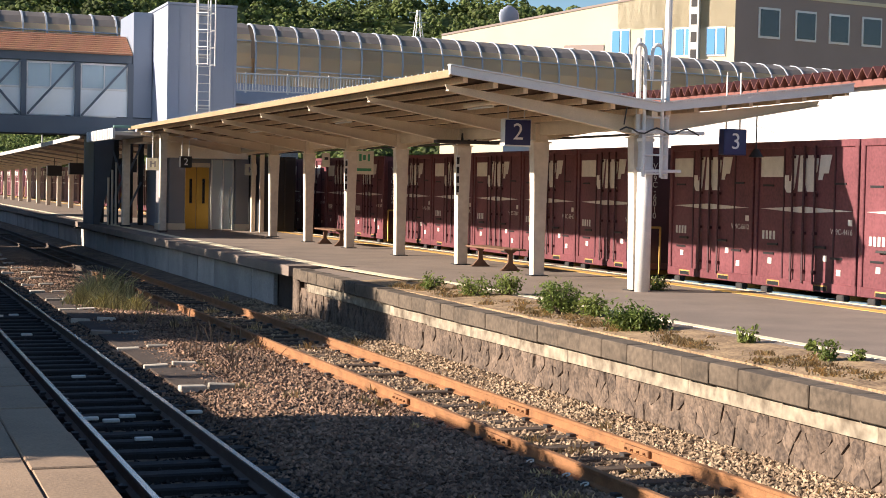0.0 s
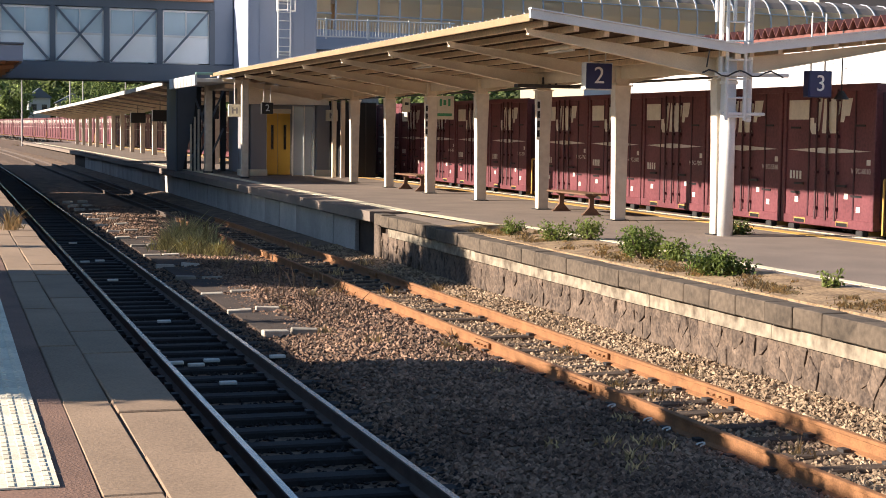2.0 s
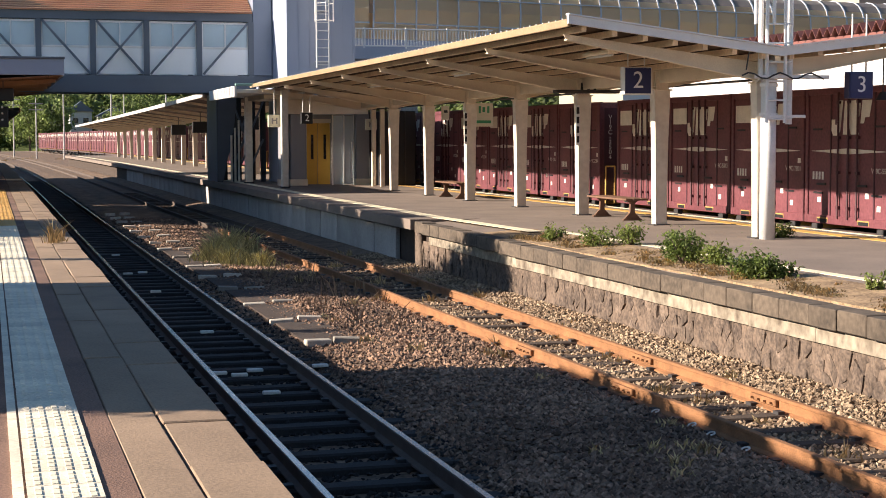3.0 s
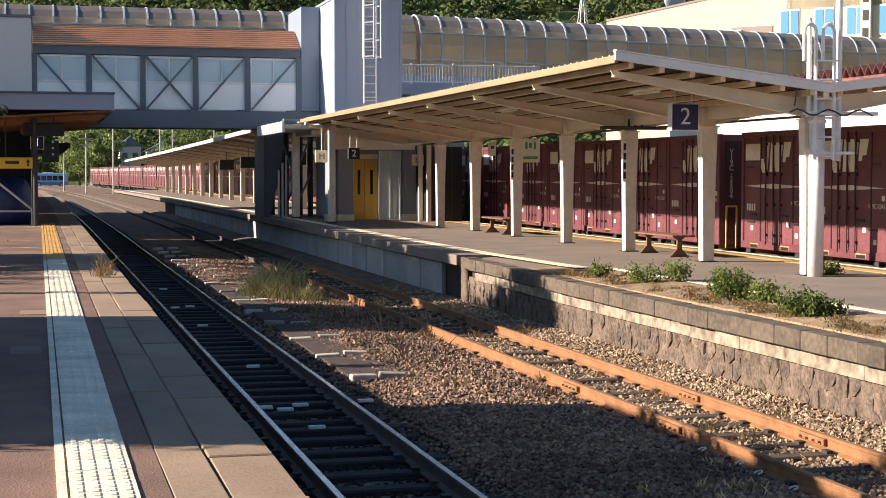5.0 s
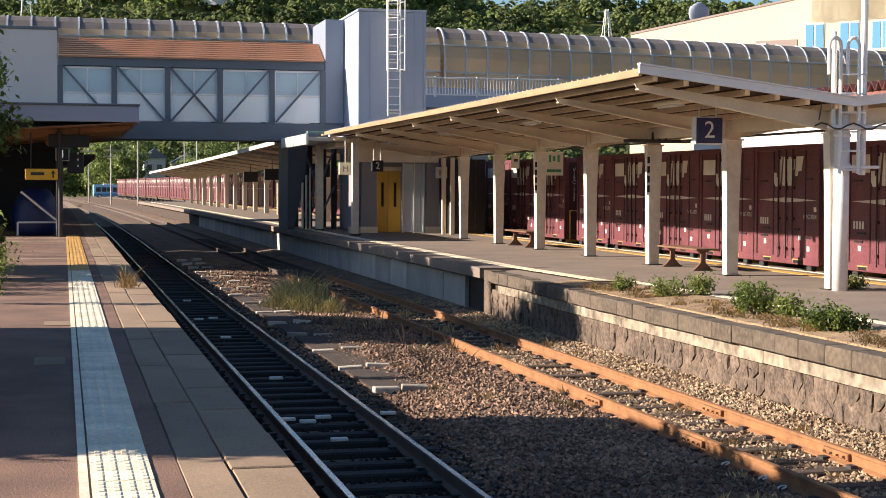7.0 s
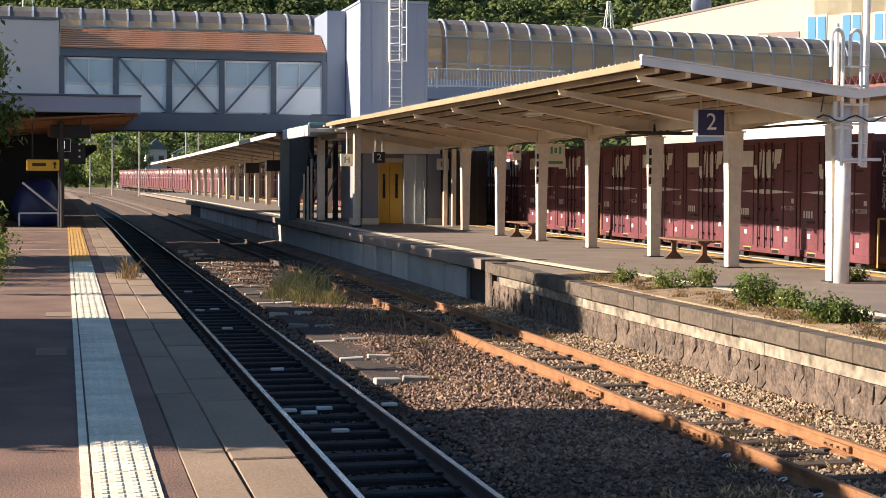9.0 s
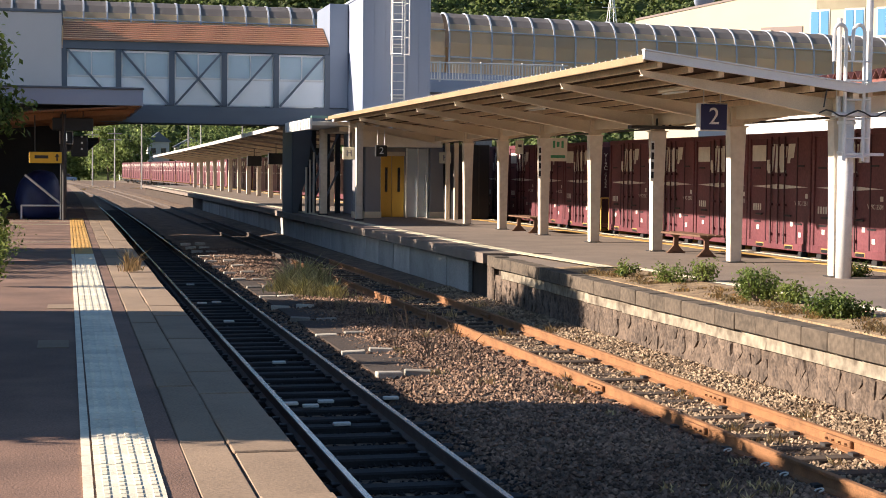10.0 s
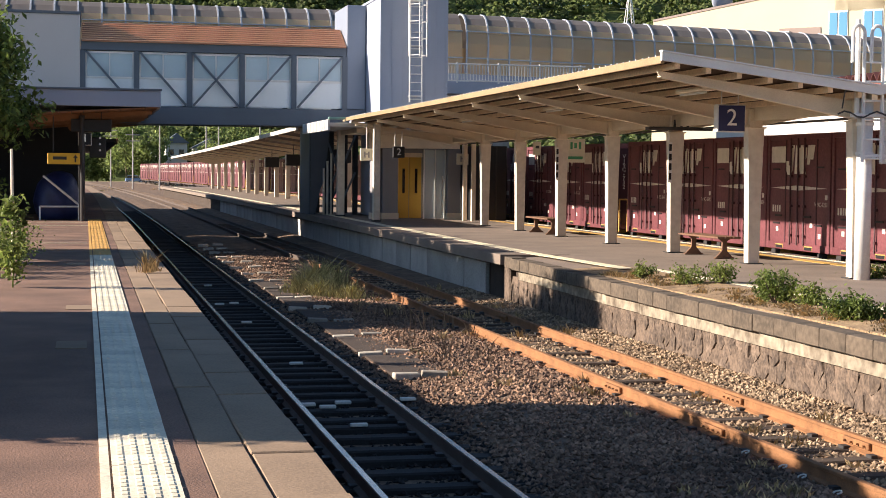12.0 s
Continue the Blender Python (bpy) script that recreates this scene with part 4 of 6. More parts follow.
def container_meshes():
    """The side faces -x; its near end is at y = 0, its floor at z = 0."""
    h, n = C_Z1 - C_Z0, C_LEN
    g = {}
    g["body"] = mesh_of(bm_bevel(bm_box(0, 0, 0, 2.45, n, h), 0.02), M_CONT)
    g["top_rail"] = mesh_of(bm_bevel(bm_box(-0.03, -0.01, h - 0.11, 0.05, n + 0.01, h + 0.01), 0.01), M_CONT)
    g["bottom_rail"] = mesh_of(bm_bevel(bm_box(-0.03, -0.01, 0, 0.05, n + 0.01, 0.16), 0.01), M_CONT)
    g["corner_post"] = mesh_of(bm_bevel(bm_box(-0.035, 0, 0.0, 0.06, 0.11, h), 0.012), M_CONT)
    g["seam"] = mesh_of(bm_box(-0.012, -0.02, 0.16, 0.02, 0.02, h - 0.11), M_CONTDARK)
    bm = bm_bar((-0.045, 0, 0.12), (-0.045, 0, h - 0.08), 0.021, sides=6)
    for z in (0.3, 0.95, 1.6, 2.25):
        bm_box(-0.06, -0.035, z, 0.0, 0.035, z + 0.05, bm)
    g["door_rod"] = mesh_of(bm, M_RODS)
    g["lever"] = mesh_of(bm_bevel(bm_box(-0.075, -0.16, 0.78, -0.045, 0.16, 0.82), 0.005), M_IRON)
    bm = bmesh.new()
    bm_box(-0.02, -0.2, 0.03, 0.0, 0.2, 0.12, bm)
    g["fork_pocket"] = mesh_of(bm, M_POCKET)
    # flat black slabs stand in for the shade inside pockets and slots
    g["pocket_hole"] = mesh_of(bm_box(-0.024, -0.18, 0.032, -0.021, 0.18, 0.095), M_BLACK)
    g["vent_slot"] = mesh_of(bm_box(-0.012, -0.17, -0.018, 0.0, 0.17, 0.018), M_BLACK)
    g["placard"] = mesh_of(slab_yz(rect(0, 0, 0.72, 0.36)), M_MARK)
    g["diamond"] = mesh_of(slab_yz([(0, 0), (n / 2 - 0.1, -0.055), (n - 0.3, 0), (n / 2 - 0.1, 0.055)]), M_MARK)
    # emblem as plain slanted shapes
    g["emblem_a"] = mesh_of(slab_yz([(0, 0.30), (0, 0.10), (0.08, 0), (0.25, 0), (0.33, 0.10), (0.42, 0.65), (0.27, 0.65), (0.20, 0.20), (0.14, 0.20), (0.14, 0.30)]), M_MARK)
    g["emblem_b"] = mesh_of(slab_yz([(0.42, 0.02), (0.58, 0.02), (0.62, 0.22), (0.70, 0.02), (0.98, 0.02), (0.89, 0.27), (1.00, 0.37), (1.04, 0.58), (0.96, 0.64), (0.48, 0.64)]), M_MARK)
    g["emblem_c"] = mesh_of(slab_yz([(1.03, 0.22), (1.15, 0.22), (1.19, 0.33), (1.33, 0.33), (1.42, 0.64), (1.09, 0.64)]), M_MARK)
    g["lettering"] = mesh_of(slab_yz(rect(0, 0, 0.07, 0.15)), M_MARK)
    g["label_tag"] = mesh_of(slab_yz(rect(0, 0, 0.12, 0.10)), M_MARK)
    g["end_frame"] = mesh_of(bm_bevel(bm_box(0.1, -0.012, 0.15, 2.35, 0.0, h - 0.15), 0.004), M_CONTDARK)
    g["end_rod"] = mesh_of(bm_bar((0, -0.04, 0.1), (0, -0.04, h - 0.1), 0.02, sides=6), M_RODS)
    return g


G = container_meshes()
SERIALS = {}


def serial_mesh(body, size):
    if (body, size) not in SERIALS:
        me = text_mesh(body, size, 0.001)
        me.materials.append(M_MARK)
        SERIALS[(body, size)] = me
    return SERIALS[(body, size)]


def emblem(c, y0, z0):
    for nm in ("emblem_a", "emblem_b", "emblem_c"):
        ob = part("emblem", G[nm], None, c, at=pose(-0.006, C_LEN - y0, z0))
        ob.scale = (1, -1, 1)


def container(serial, detail, placard=True, end_serial=None):
    """Letters run from the far end of the side to the near end, as seen from the platform."""
    c = thing("freight_container", "maroon freight container with pale markings on a flat wagon", "container", group="containers on the train")
    part("body", G["body"], None, c)
    n = C_LEN
    for nm in ("top_rail", "bottom_rail"):
        part(nm, G[nm], None, c)
    if detail < 2:
        part("placard", G["placard"], None, c, at=pose(-0.002, n - 0.16 - 0.72, 1.93))
        emblem(c, 0.93, 1.66)
        part("stripe", G["diamond"], None, c, at=pose(-0.002, 0.15, 1.37))
        for y in (1.2, 1.8):
            part("door_rod", G["door_rod"], None, c, at=pose(0, y, 0))
        return c
    for y in (0.0, n - 0.11):
        part("corner_post", G["corner_post"], None, c, at=pose(0, y, 0))
    for y in (0.67, 1.60, 2.20):
        part("door_seam", G["seam"], None, c, at=pose(0, y, 0))
    for y in (1.20, 1.52, 1.88):
        part("door_rod", G["door_rod"], None, c, at=pose(0, y, 0))
    for y in (0.98, 2.44):
        part("door_lever", G["lever"], None, c, at=pose(0, y, -0.05))
        f = part("fork_pocket", G["fork_pocket"], None, c, "yellow framed fork pocket", pose(-0.012, y, 0))
        part("pocket_hole", G["pocket_hole"], None, f)
    for y, z in ((0.52, 1.82), (0.58, 0.58), (2.65, 0.58), (2.7, 1.78)):
        part("vent_slot", G["vent_slot"], None, c, at=pose(0, y, z))
    if placard:
        part("placard", G["placard"], None, c, "pale notice panel", pose(-0.002, n - 0.16 - 0.72, 1.93))
    emblem(c, 0.93, 1.66)
    part("stripe", G["diamond"], None, c, "long pale diamond stripe", pose(-0.002, 0.15, 1.37))
    for k in range(4):
        part("lettering", G["lettering"], None, c, at=pose(-0.002, n - 0.32 - 0.115 * k, 0.83))
    part("serial", serial_mesh(serial, 0.135), None, c, "pale serial number", pose(-0.004, 0.46, 1.02, 90, 0, -90))
    for y, z in ((0.16, 1.13), (0.85, 0.52), (0.45, 0.3), (2.55, 0.4)):
        part("label_tag", G["label_tag"], None, c, at=pose(-0.002, y, z))
    if end_serial:
        part("end_panel", G["end_frame"], None, c, at=pose(0, 0, 0))
        for x in (1.0, 1.5):
            part("end_rod", G["end_rod"], None, c, at=pose(x, 0, 0))
        for k, ch in enumerate(end_serial):
            part("end_serial", serial_mesh(ch, 0.17), None, c, at=pose(0.26, -0.018, 2.15 - 0.128 * k, 90, 0, 0))
    return c


def wagon_meshes():
    g = {}
    n = W_PITCH - 1.18
    bm = bm_bevel(bm_box(0.06, 0, 0.58, 0.20, n, 0.76), 0.01)
    g["side_sill"] = mesh_of(bm, M_WAGON)
    g["side_sill_dark"] = mesh_of(bm_bevel(bm_box(0.06, 0, 0.58, 0.20, n, 0.76), 0.01), M_SILL)
    g["far_sill"] = mesh_of(bm_box(2.25, 0, 0.58, 2.39, n, 0.76), M_WAGON)
    bm = bmesh.new()
    for k in range(9):
        bm_box(0.2, 0.1 + k * (n - 0.4) / 8, 0.58, 2.25, 0.3 + k * (n - 0.4) / 8, 0.74, bm)
    bm_box(1.0, 0, 0.5, 1.45, n, 0.74, bm)
    g["underframe"] = mesh_of(bm, M_IRON)
    g["deck_beam"] = mesh_of(bm_bevel(bm_box(0.1, -0.1, 0.75, 2.35, 0.1, 0.86), 0.008), M_LINE_Y)
    g["twist_lock"] = mesh_of(bm_bevel(bm_box(-0.05, -0.10, 0.66, 0.10, 0.10, 0.855), 0.02), M_IRON)
    bm = bm_bevel(bm_box(0.28, -0.85, 0.30, 0.42, 0.85, 0.52), 0.03)
    bm_box(0.28, -0.2, 0.4, 2.2, 0.2, 0.62, bm)
    for s in (-0.85, 0.85):
        bm_bevel(bm_box(0.2, s - 0.14, 0.28, 0.46, s + 0.14, 0.56, bm), 0.001)
    g["bogie"] = mesh_of(bm, M_IRON)
    g["lock_lever"] = mesh_of(bm_bar((-0.06, -0.05, 0.70), (-0.09, 0.16, 0.60), 0.018, sides=6), M_IRON)
    g["brake_gear"] = mesh_of(bm_bevel(bm_box(0.02, -0.35, 0.40, 0.18, 0.35, 0.56), 0.02), M_IRON)
    g["wheel"] = mesh_of(bm_bar((0.64, 0, 0), (0.76, 0, 0), 0.42, sides=24), M_RAILSIDE)
    g["axle"] = mesh_of(bm_bar((0.64, 0, 0), (1.81, 0, 0), 0.07, sides=8), M_IRON)
    g["coupler"] = mesh_of(bm_bevel(bm_box(1.1, -0.42, 0.72, 1.35, 0.02, 0.98), 0.03), M_IRON)
    bm = bmesh.new()
    for a, b in (((0, 0, 0.8), (0, 0, 1.75)), ((0, 0, 1.75), (0.25, 0, 1.75)), ((0.25, 0, 1.75), (0.25, 0, 0.8))):
        bm_bar(a, b, 0.025, bm, sides=6)
    g["hand_rail"] = mesh_of(bm, M_LINE_Y)
    g["tank"] = mesh_of(bm_bar((0.35, -0.5, 0.5), (0.35, 0.5, 0.5), 0.15, sides=14), M_WAGON)
    return g


WG = wagon_meshes()
WHEELS = []


def wagon(k):
    n = W_PITCH - 1.18
    w = thing("flat_wagon", "blue-grey container flat wagon on dark bogies" if k < 0 else "rusty dark container flat wagon on dark bogies", "wagon", group="wagons of the train")
    part("side_sill", WG["side_sill" if k < 0 else "side_sill_dark"], None, w)
    for nm in ("far_sill", "underframe"):
        part(nm, WG[nm], None, w)
    for y in (0.0, n):
        part("coupler", WG["coupler"], None, w, at=pose(0, y + (0.02 if y == 0 else 0.40), 0))
    for j in range(5):
        for y in (0.4, C_LEN - 0.4):
            part("deck_beam", WG["deck_beam"], None, w, at=pose(0, y + j * C_PITCH, 0))
            if -2 < k < 3:
                part("lock_lever", WG["lock_lever"], None, part("twist_lock", WG["twist_lock"], None, w, at=pose(0, y + j * C_PITCH, 0)))
    for rail_y in (-0.12,):
        part("hand_rail", WG["hand_rail"], None, w, at=pose(0.1, rail_y, 0))
        part("air_tank", WG["tank"], None, w, at=pose(0, n / 2, -0.08))
        part("brake_gear", WG["brake_gear"], None, w, at=pose(0, n / 2 - 1.6, 0))
        for y in (2.6, n - 2.6):
            b = part("bogie", WG["bogie"], None, w, at=pose(0, y, 0))
            for s in (-0.85, 0.85):
                wh = part("wheel", WG["wheel"], None, b, at=pose(0, s, 0.42))
                WHEELS.append((wh, s))
                part("axle", WG["axle"], None, b, at=pose(0, s, 0.42))
    return w


NAMES = {-1: ("V19C-7708", "V19C-3087", "V19C-5234", "V19C-4416", "V19C-6612"), 0: ("V19C-6010", "V19C-5540", "V19C-7801", "V19C-5043", "V19C-7760"),
         1: ("V19C-2504", "V19C-1251", "V19C-7801", "V19C-3870", "V19C-5043"), 2: ("V19C-732", "V19C-1263", "V19C-2504", "V19C-7760", "V19C-5540")}
for k in range(-2, 16):
    y0 = k * W_PITCH
    MOVERS.append((wagon(k), y0))
    for j in range(5):
        near = k in NAMES
        c = container(NAMES[k][j] if near else "", 2 if near else 1, (j + k) % 4 != 1, NAMES[k][j] if near and j == 0 else None)
        MOVERS.append((c, y0 + j * C_PITCH))

# bus and car on the road beyond the line
def bus():
    b = thing("bus", "light blue single-deck bus on the distant road", "bus")
    part("body", bm_bevel(bm_box(-3.4, -1.1, 0.35, 3.4, 1.1, 2.75), 0.12), M_BUSBLUE, b)
    part("lower_band", bm_box(-3.38, -1.12, 0.4, 3.38, -1.102, 0.95), M_BUSDARK, b)
    for k in range(5):
        part("window", bm_bevel(bm_box(-2.9 + 1.12 * k, -1.125, 1.3, -1.95 + 1.12 * k, -1.10, 2.2), 0.03), M_DARKGLASS, b)
    part("windscreen", bm_bevel(bm_box(3.37, -0.95, 1.2, 3.43, 0.95, 2.35), 0.02), M_DARKGLASS, b)
    part("roof_unit", bm_bevel(bm_box(-1.4, -0.7, 2.75, 0.6, 0.7, 2.95), 0.05), M_WHITE, b)
    for x in (-2.2, 2.2):
        for s in (-1.12, 0.9):
            wh = part("wheel", bm_bar((x, s, 0.45), (x, s + 0.24, 0.45), 0.45, sides=18), M_BLACK, b)
            part("rim", bm_bar((x, s - 0.01, 0.45), (x, s + 0.02, 0.45), 0.24, sides=14), M_WHITE, wh)
    return b


def car():
    c = thing("car", "small pale blue hatchback on the distant road", "car")
    part("body", bm_bevel(bm_extrude([(-1.9, 0.3), (1.9, 0.3), (1.95, 0.75), (1.2, 0.92), (-1.85, 0.95)], -0.8, 0.8), 0.06), M_CARBLUE, c)
    cabin = part("cabin", bm_bevel(bm_extrude([(-1.8, 0.93), (1.15, 0.92), (0.55, 1.45), (-1.45, 1.5)], -0.7, 0.7), 0.05), M_DARKGLASS, c)
    part("roof", bm_bevel(bm_box(-1.4, -0.68, 1.46, 0.5, 0.68, 1.53), 0.03), M_CARBLUE, cabin)
    for x in (-1.2, 1.2):
        for s in (-0.82, 0.62):
            wh = part("wheel", bm_bar((x, s, 0.3), (x, s + 0.2, 0.3), 0.3, sides=16), M_BLACK, c)
            part("rim", bm_bar((x, s - 0.01, 0.3), (x, s + 0.02, 0.3), 0.17, sides=12), M_WHITE, wh)
    return c


M_BUSBLUE = mat("bus_paint", (0.25, 0.48, 0.68), 0.35, vary=0.05)
M_BUSDARK = mat("bus_band", (0.10, 0.25, 0.45), 0.4, vary=0.05)
M_CARBLUE = mat("car_paint", (0.28, 0.38, 0.52), 0.25, 0.2, vary=0.04)
THE_BUS, THE_CAR = bus(), car()


def motions():
    for ob, y0 in MOVERS:
        rows = []
        for t, s in TRAIN:
            y = s + y0
            turn = math.degrees(math.atan((bend(y + 0.5) - bend(y - 0.5))))
            base = C_Z0 if ob.name.startswith("freight") else 0.0
            rows.append((t, pose(TRAIN_X + bend(y), y, base, 0, 0, -turn)))
        walk(ob, rows)
    for wh, s in WHEELS:
        rows = []
        t = 0.0
        while t <= 12.001:
            d = np.interp(t, [r[0] for r in TRAIN], [r[1] for r in TRAIN]) - TRAIN[0][1]
            rows.append((t, pose(0, s, 0.42, -math.degrees(d / 0.42))))
            t += 0.2
        walk(wh, rows)
    walk(THE_BUS, [(0, pose(-14.7, 328, -0.3, 0, 0, 4)), (5.5, pose(4.1, 330, -0.3, 0, 0, 4)), (6.5, pose(7.7, 330, -0.3, 0, 0, 4)), (7.2, pose(9.9, 331, -0.3, 0, 0, 4)), (8.8, pose(15.2, 332, -0.3, 0, 0, 4)), (12, pose(26, 334, -0.3, 0, 0, 4))])
    walk(THE_CAR, [(0, pose(-49, 322, -0.3, 0, 0, 3)), (10.5, pose(2.4, 325, -0.3, 0, 0, 3)), (12, pose(9.7, 326, -0.3, 0, 0, 3))])

# ---- plants ----
def leaf_bm(centres, n, size, spread, rr, flat=0.35, bm=None):
    """Many small folded leaves about the given centres."""
    bm = bm or bmesh.new()
    for _ in range(n):
        c = rr.choice(centres)
        d = Vector((rr.gauss(0, 1), rr.gauss(0, 1), rr.gauss(0, 0.8)))
        p = Vector(c) + d * spread * 0.5
        s = size * rr.uniform(0.6, 1.4)
        q = Euler((rr.uniform(-1.2, 1.2), rr.uniform(-1.2, 1.2), rr.uniform(0, 6.28))).to_quaternion()
        v = [bm.verts.new(p + q @ Vector(o)) for o in ((-s, 0, 0), (0, -s * 0.45, s * 0.12), (s, 0, 0), (0, s * 0.45, s * 0.12))]
        bm.faces.new((v[0], v[1], v[2]))
        bm.faces.new((v[0], v[2], v[3]))
    return bm


def quick_leaves(name, centres, n, size, spread, rr, material):
    verts, faces = [], []
    for _ in range(n):
        c = rr.choice(centres)
        px, py, pz = c[0] + rr.gauss(0, 0.5) * spread, c[1] + rr.gauss(0, 0.5) * spread, c[2] + rr.gauss(0, 0.4) * spread
        s = size * rr.uniform(0.6, 1.4)
        q = Euler((rr.uniform(-1.2, 1.2), rr.uniform(-1.2, 1.2), rr.uniform(0, 6.28))).to_matrix()
        o = len(verts)
        for v in ((-s, 0, 0), (0, -s * 0.5, s * 0.15), (s, 0, 0), (0, s * 0.5, s * 0.15)):
            w = q @ Vector(v)
            verts.append((px + w.x, py + w.y, pz + w.z))
        faces += [(o, o + 1, o + 2), (o, o + 2, o + 3)]
    me = bpy.data.meshes.new(name)
    me.from_pydata(verts, [], faces)
    me.materials.append(material)
    return me


for m in (M_LEAF, M_LEAF2, M_FARLEAF):
    leafy(m)


def tree(name, label, x, y, z0, height, spread, leaves, leaf, rr, material=M_LEAF, trunk=0.12, low=0.3, category="tree"):
    t = thing(name, label, category, pose(x, y, z0))
    bm = bm_bar((0, 0, -0.1), (rr.uniform(-0.1, 0.1), rr.uniform(-0.1, 0.1), height * 0.55), trunk, sides=8, r2=trunk * 0.6)
    tips = []
    for k in range(9):
        a = k * 2.4 + rr.uniform(-0.4, 0.4)
        h0 = height * rr.uniform(max(0.12, low * 0.6), 0.55)
        tip = (math.cos(a) * spread * rr.uniform(0.45, 0.85), math.sin(a) * spread * rr.uniform(0.45, 0.85), min(height * 0.92, h0 + height * rr.uniform(0.1, 0.4)))
        bm_bar((0, 0, h0), tip, trunk * 0.4, bm, sides=5, r2=trunk * 0.12)
        tips.append(tip)
    part("trunk", bm, M_BARK, t)
    centres = list(tips)
    for k in range(46):
        u = rr.uniform(low, 1.0)
        w = spread * math.sqrt(max(0.05, 1 - ((u - 0.55) / 0.5) ** 2)) * rr.uniform(0.3, 1.0)
        a = rr.uniform(0, 6.28)
        centres.append((math.cos(a) * w, math.sin(a) * w, height * u))
    me = quick_leaves("crown", centres, leaves, leaf, spread * 0.34, rr, material)
    part("crown", me, None, t)
    return t


def bush(x, y, z, r, h, n, material, rr, label="low leafy green bush growing at the platform edge"):
    b = thing("bush", label, "bush", pose(x, y, z), "platform weeds")
    bm = bmesh.new()
    centres = []
    for k in range(16):
        a = rr.uniform(0, 6.28)
        tip = (math.cos(a) * r * rr.uniform(0.2, 0.95), math.sin(a) * r * rr.uniform(0.2, 0.95), h * rr.uniform(0.35, 0.9))
        bm_bar((0, 0, 0), tip, 0.008, bm, sides=4, r2=0.003)
        centres.append(tip)
        centres.append((tip[0] * 0.7, tip[1] * 0.7, tip[2] * 0.55))
    part("stem", bm, M_BARK, b)
    part("foliage", quick_leaves("leaves", centres, n, 0.027, r * 0.42, rr, material), None, b)
    return b


HEAPS = {}


def tuft(name, x, y, z, r, h, n, material, rr):
    """Upright grass blades, bent at the tip, gathered into one growth."""
    verts, faces = HEAPS.setdefault((name, material), ([], []))
    for _ in range(n):
        a, d = rr.uniform(0, 6.28), r * abs(rr.gauss(0, 0.5))
        px, py = x + math.cos(a) * d, y + math.sin(a) * d
        hh = h * rr.uniform(0.3, 1.0) * max(0.35, 1 - 0.5 * d / r)
        lean = rr.uniform(0.15, 1.1) * hh
        b = rr.uniform(0, 6.28)
        dx, dy = math.cos(b) * lean, math.sin(b) * lean
        w = rr.uniform(0.005, 0.011)
        o = len(verts)
        verts += [(px - w, py, z), (px + w, py, z), (px + dx * 0.35 + w, py + dy * 0.35, z + hh * 0.6), (px + dx * 0.35 - w, py + dy * 0.35, z + hh * 0.6), (px + dx, py + dy, z + hh)]
        faces += [(o, o + 1, o + 2, o + 3), (o + 3, o + 2, o + 4)]


def grow():
    for (name, material), (verts, faces) in HEAPS.items():
        me = bpy.data.meshes.new(name)
        me.from_pydata(verts, [], faces)
        me.materials.append(material)
        tagged(new(name, me), kind="stuff")


rr = random.Random(33)
# platform edge weeds
for x, y, r, h, n, m in ((8.83, 24.25, 0.20, 0.30, 500, M_LEAF2), (9.05, 22.75, 0.30, 0.30, 700, M_LEAF2), (9.42, 22.45, 0.28, 0.34, 700, M_LEAF2), (8.86, 19.3, 0.32, 0.44, 1700, M_LEAF), (9.10, 18.8, 0.24, 0.34, 650, M_LEAF2), (8.74, 17.1, 0.30, 0.32, 1300, M_LEAF), (8.98, 16.9, 0.26, 0.26, 900, M_LEAF), (12.35, 23.35, 0.32, 0.22, 650, M_LEAF2), (9.22, 15.15, 0.13, 0.22, 260, M_LEAF2), (9.45, 14.2, 0.08, 0.14, 110, M_LEAF2), (9.12, 13.45, 0.13, 0.24, 260, M_LEAF2), (9.38, 13.3, 0.10, 0.16, 150, M_LEAF2), (9.5, 20.9, 0.16, 0.12, 200, M_LEAF2)):
    bush(x, y, P2 - (0.06 if x < 9.4 else 0.02), r, h, n, m, rr)
M_STRAW_I = island(M_STRAW)
for k in range(130):
    y = rr.uniform(11, 25.5)
    tuft("dry_grass", 8.62 + rr.uniform(-0.1, 0.75), y, P2 - 0.055, 0.22, rr.uniform(0.04, 0.11), 70, M_STRAW_I, rr)
M_SEED = island(mat("dry_stalk", (0.27, 0.18, 0.105), 0.9, vary=0.3))
for k in range(26):
    x, y = rr.uniform(4.6, 6.1), rr.uniform(20.5, 29.5)
    tuft("dry_stalks", x, y, bed_z(x) - 0.01, 0.16, rr.uniform(0.25, 0.62), 4, M_SEED, rr)
for k in range(60):
    x, y = rr.uniform(4.3, 7.9), rr.uniform(11, 36)
    tuft("dry_grass", x, y, bed_z(x) - 0.01, 0.25, rr.uniform(0.08, 0.22), 26, M_STRAW_I, rr)
M_REED = island(mat("tall_grass", (0.40, 0.38, 0.13), 0.8, vary=0.3, second=(0.64, 0.55, 0.27)))
for x, y, h in ((4.5, 33.4, 0.62), (4.8, 34.2, 0.8), (5.1, 35.0, 0.85), (4.7, 32.4, 0.5), (5.4, 34.6, 0.75), (5.0, 33.0, 0.6), (5.3, 32.0, 0.4)):
    tuft("tall_grass", x, y, -0.13, 0.5, h, 260, M_REED, rr)
tuft("dry_grass", 0.93, 24.6, P1, 0.16, 0.45, 55, M_STRAW_I, rr)
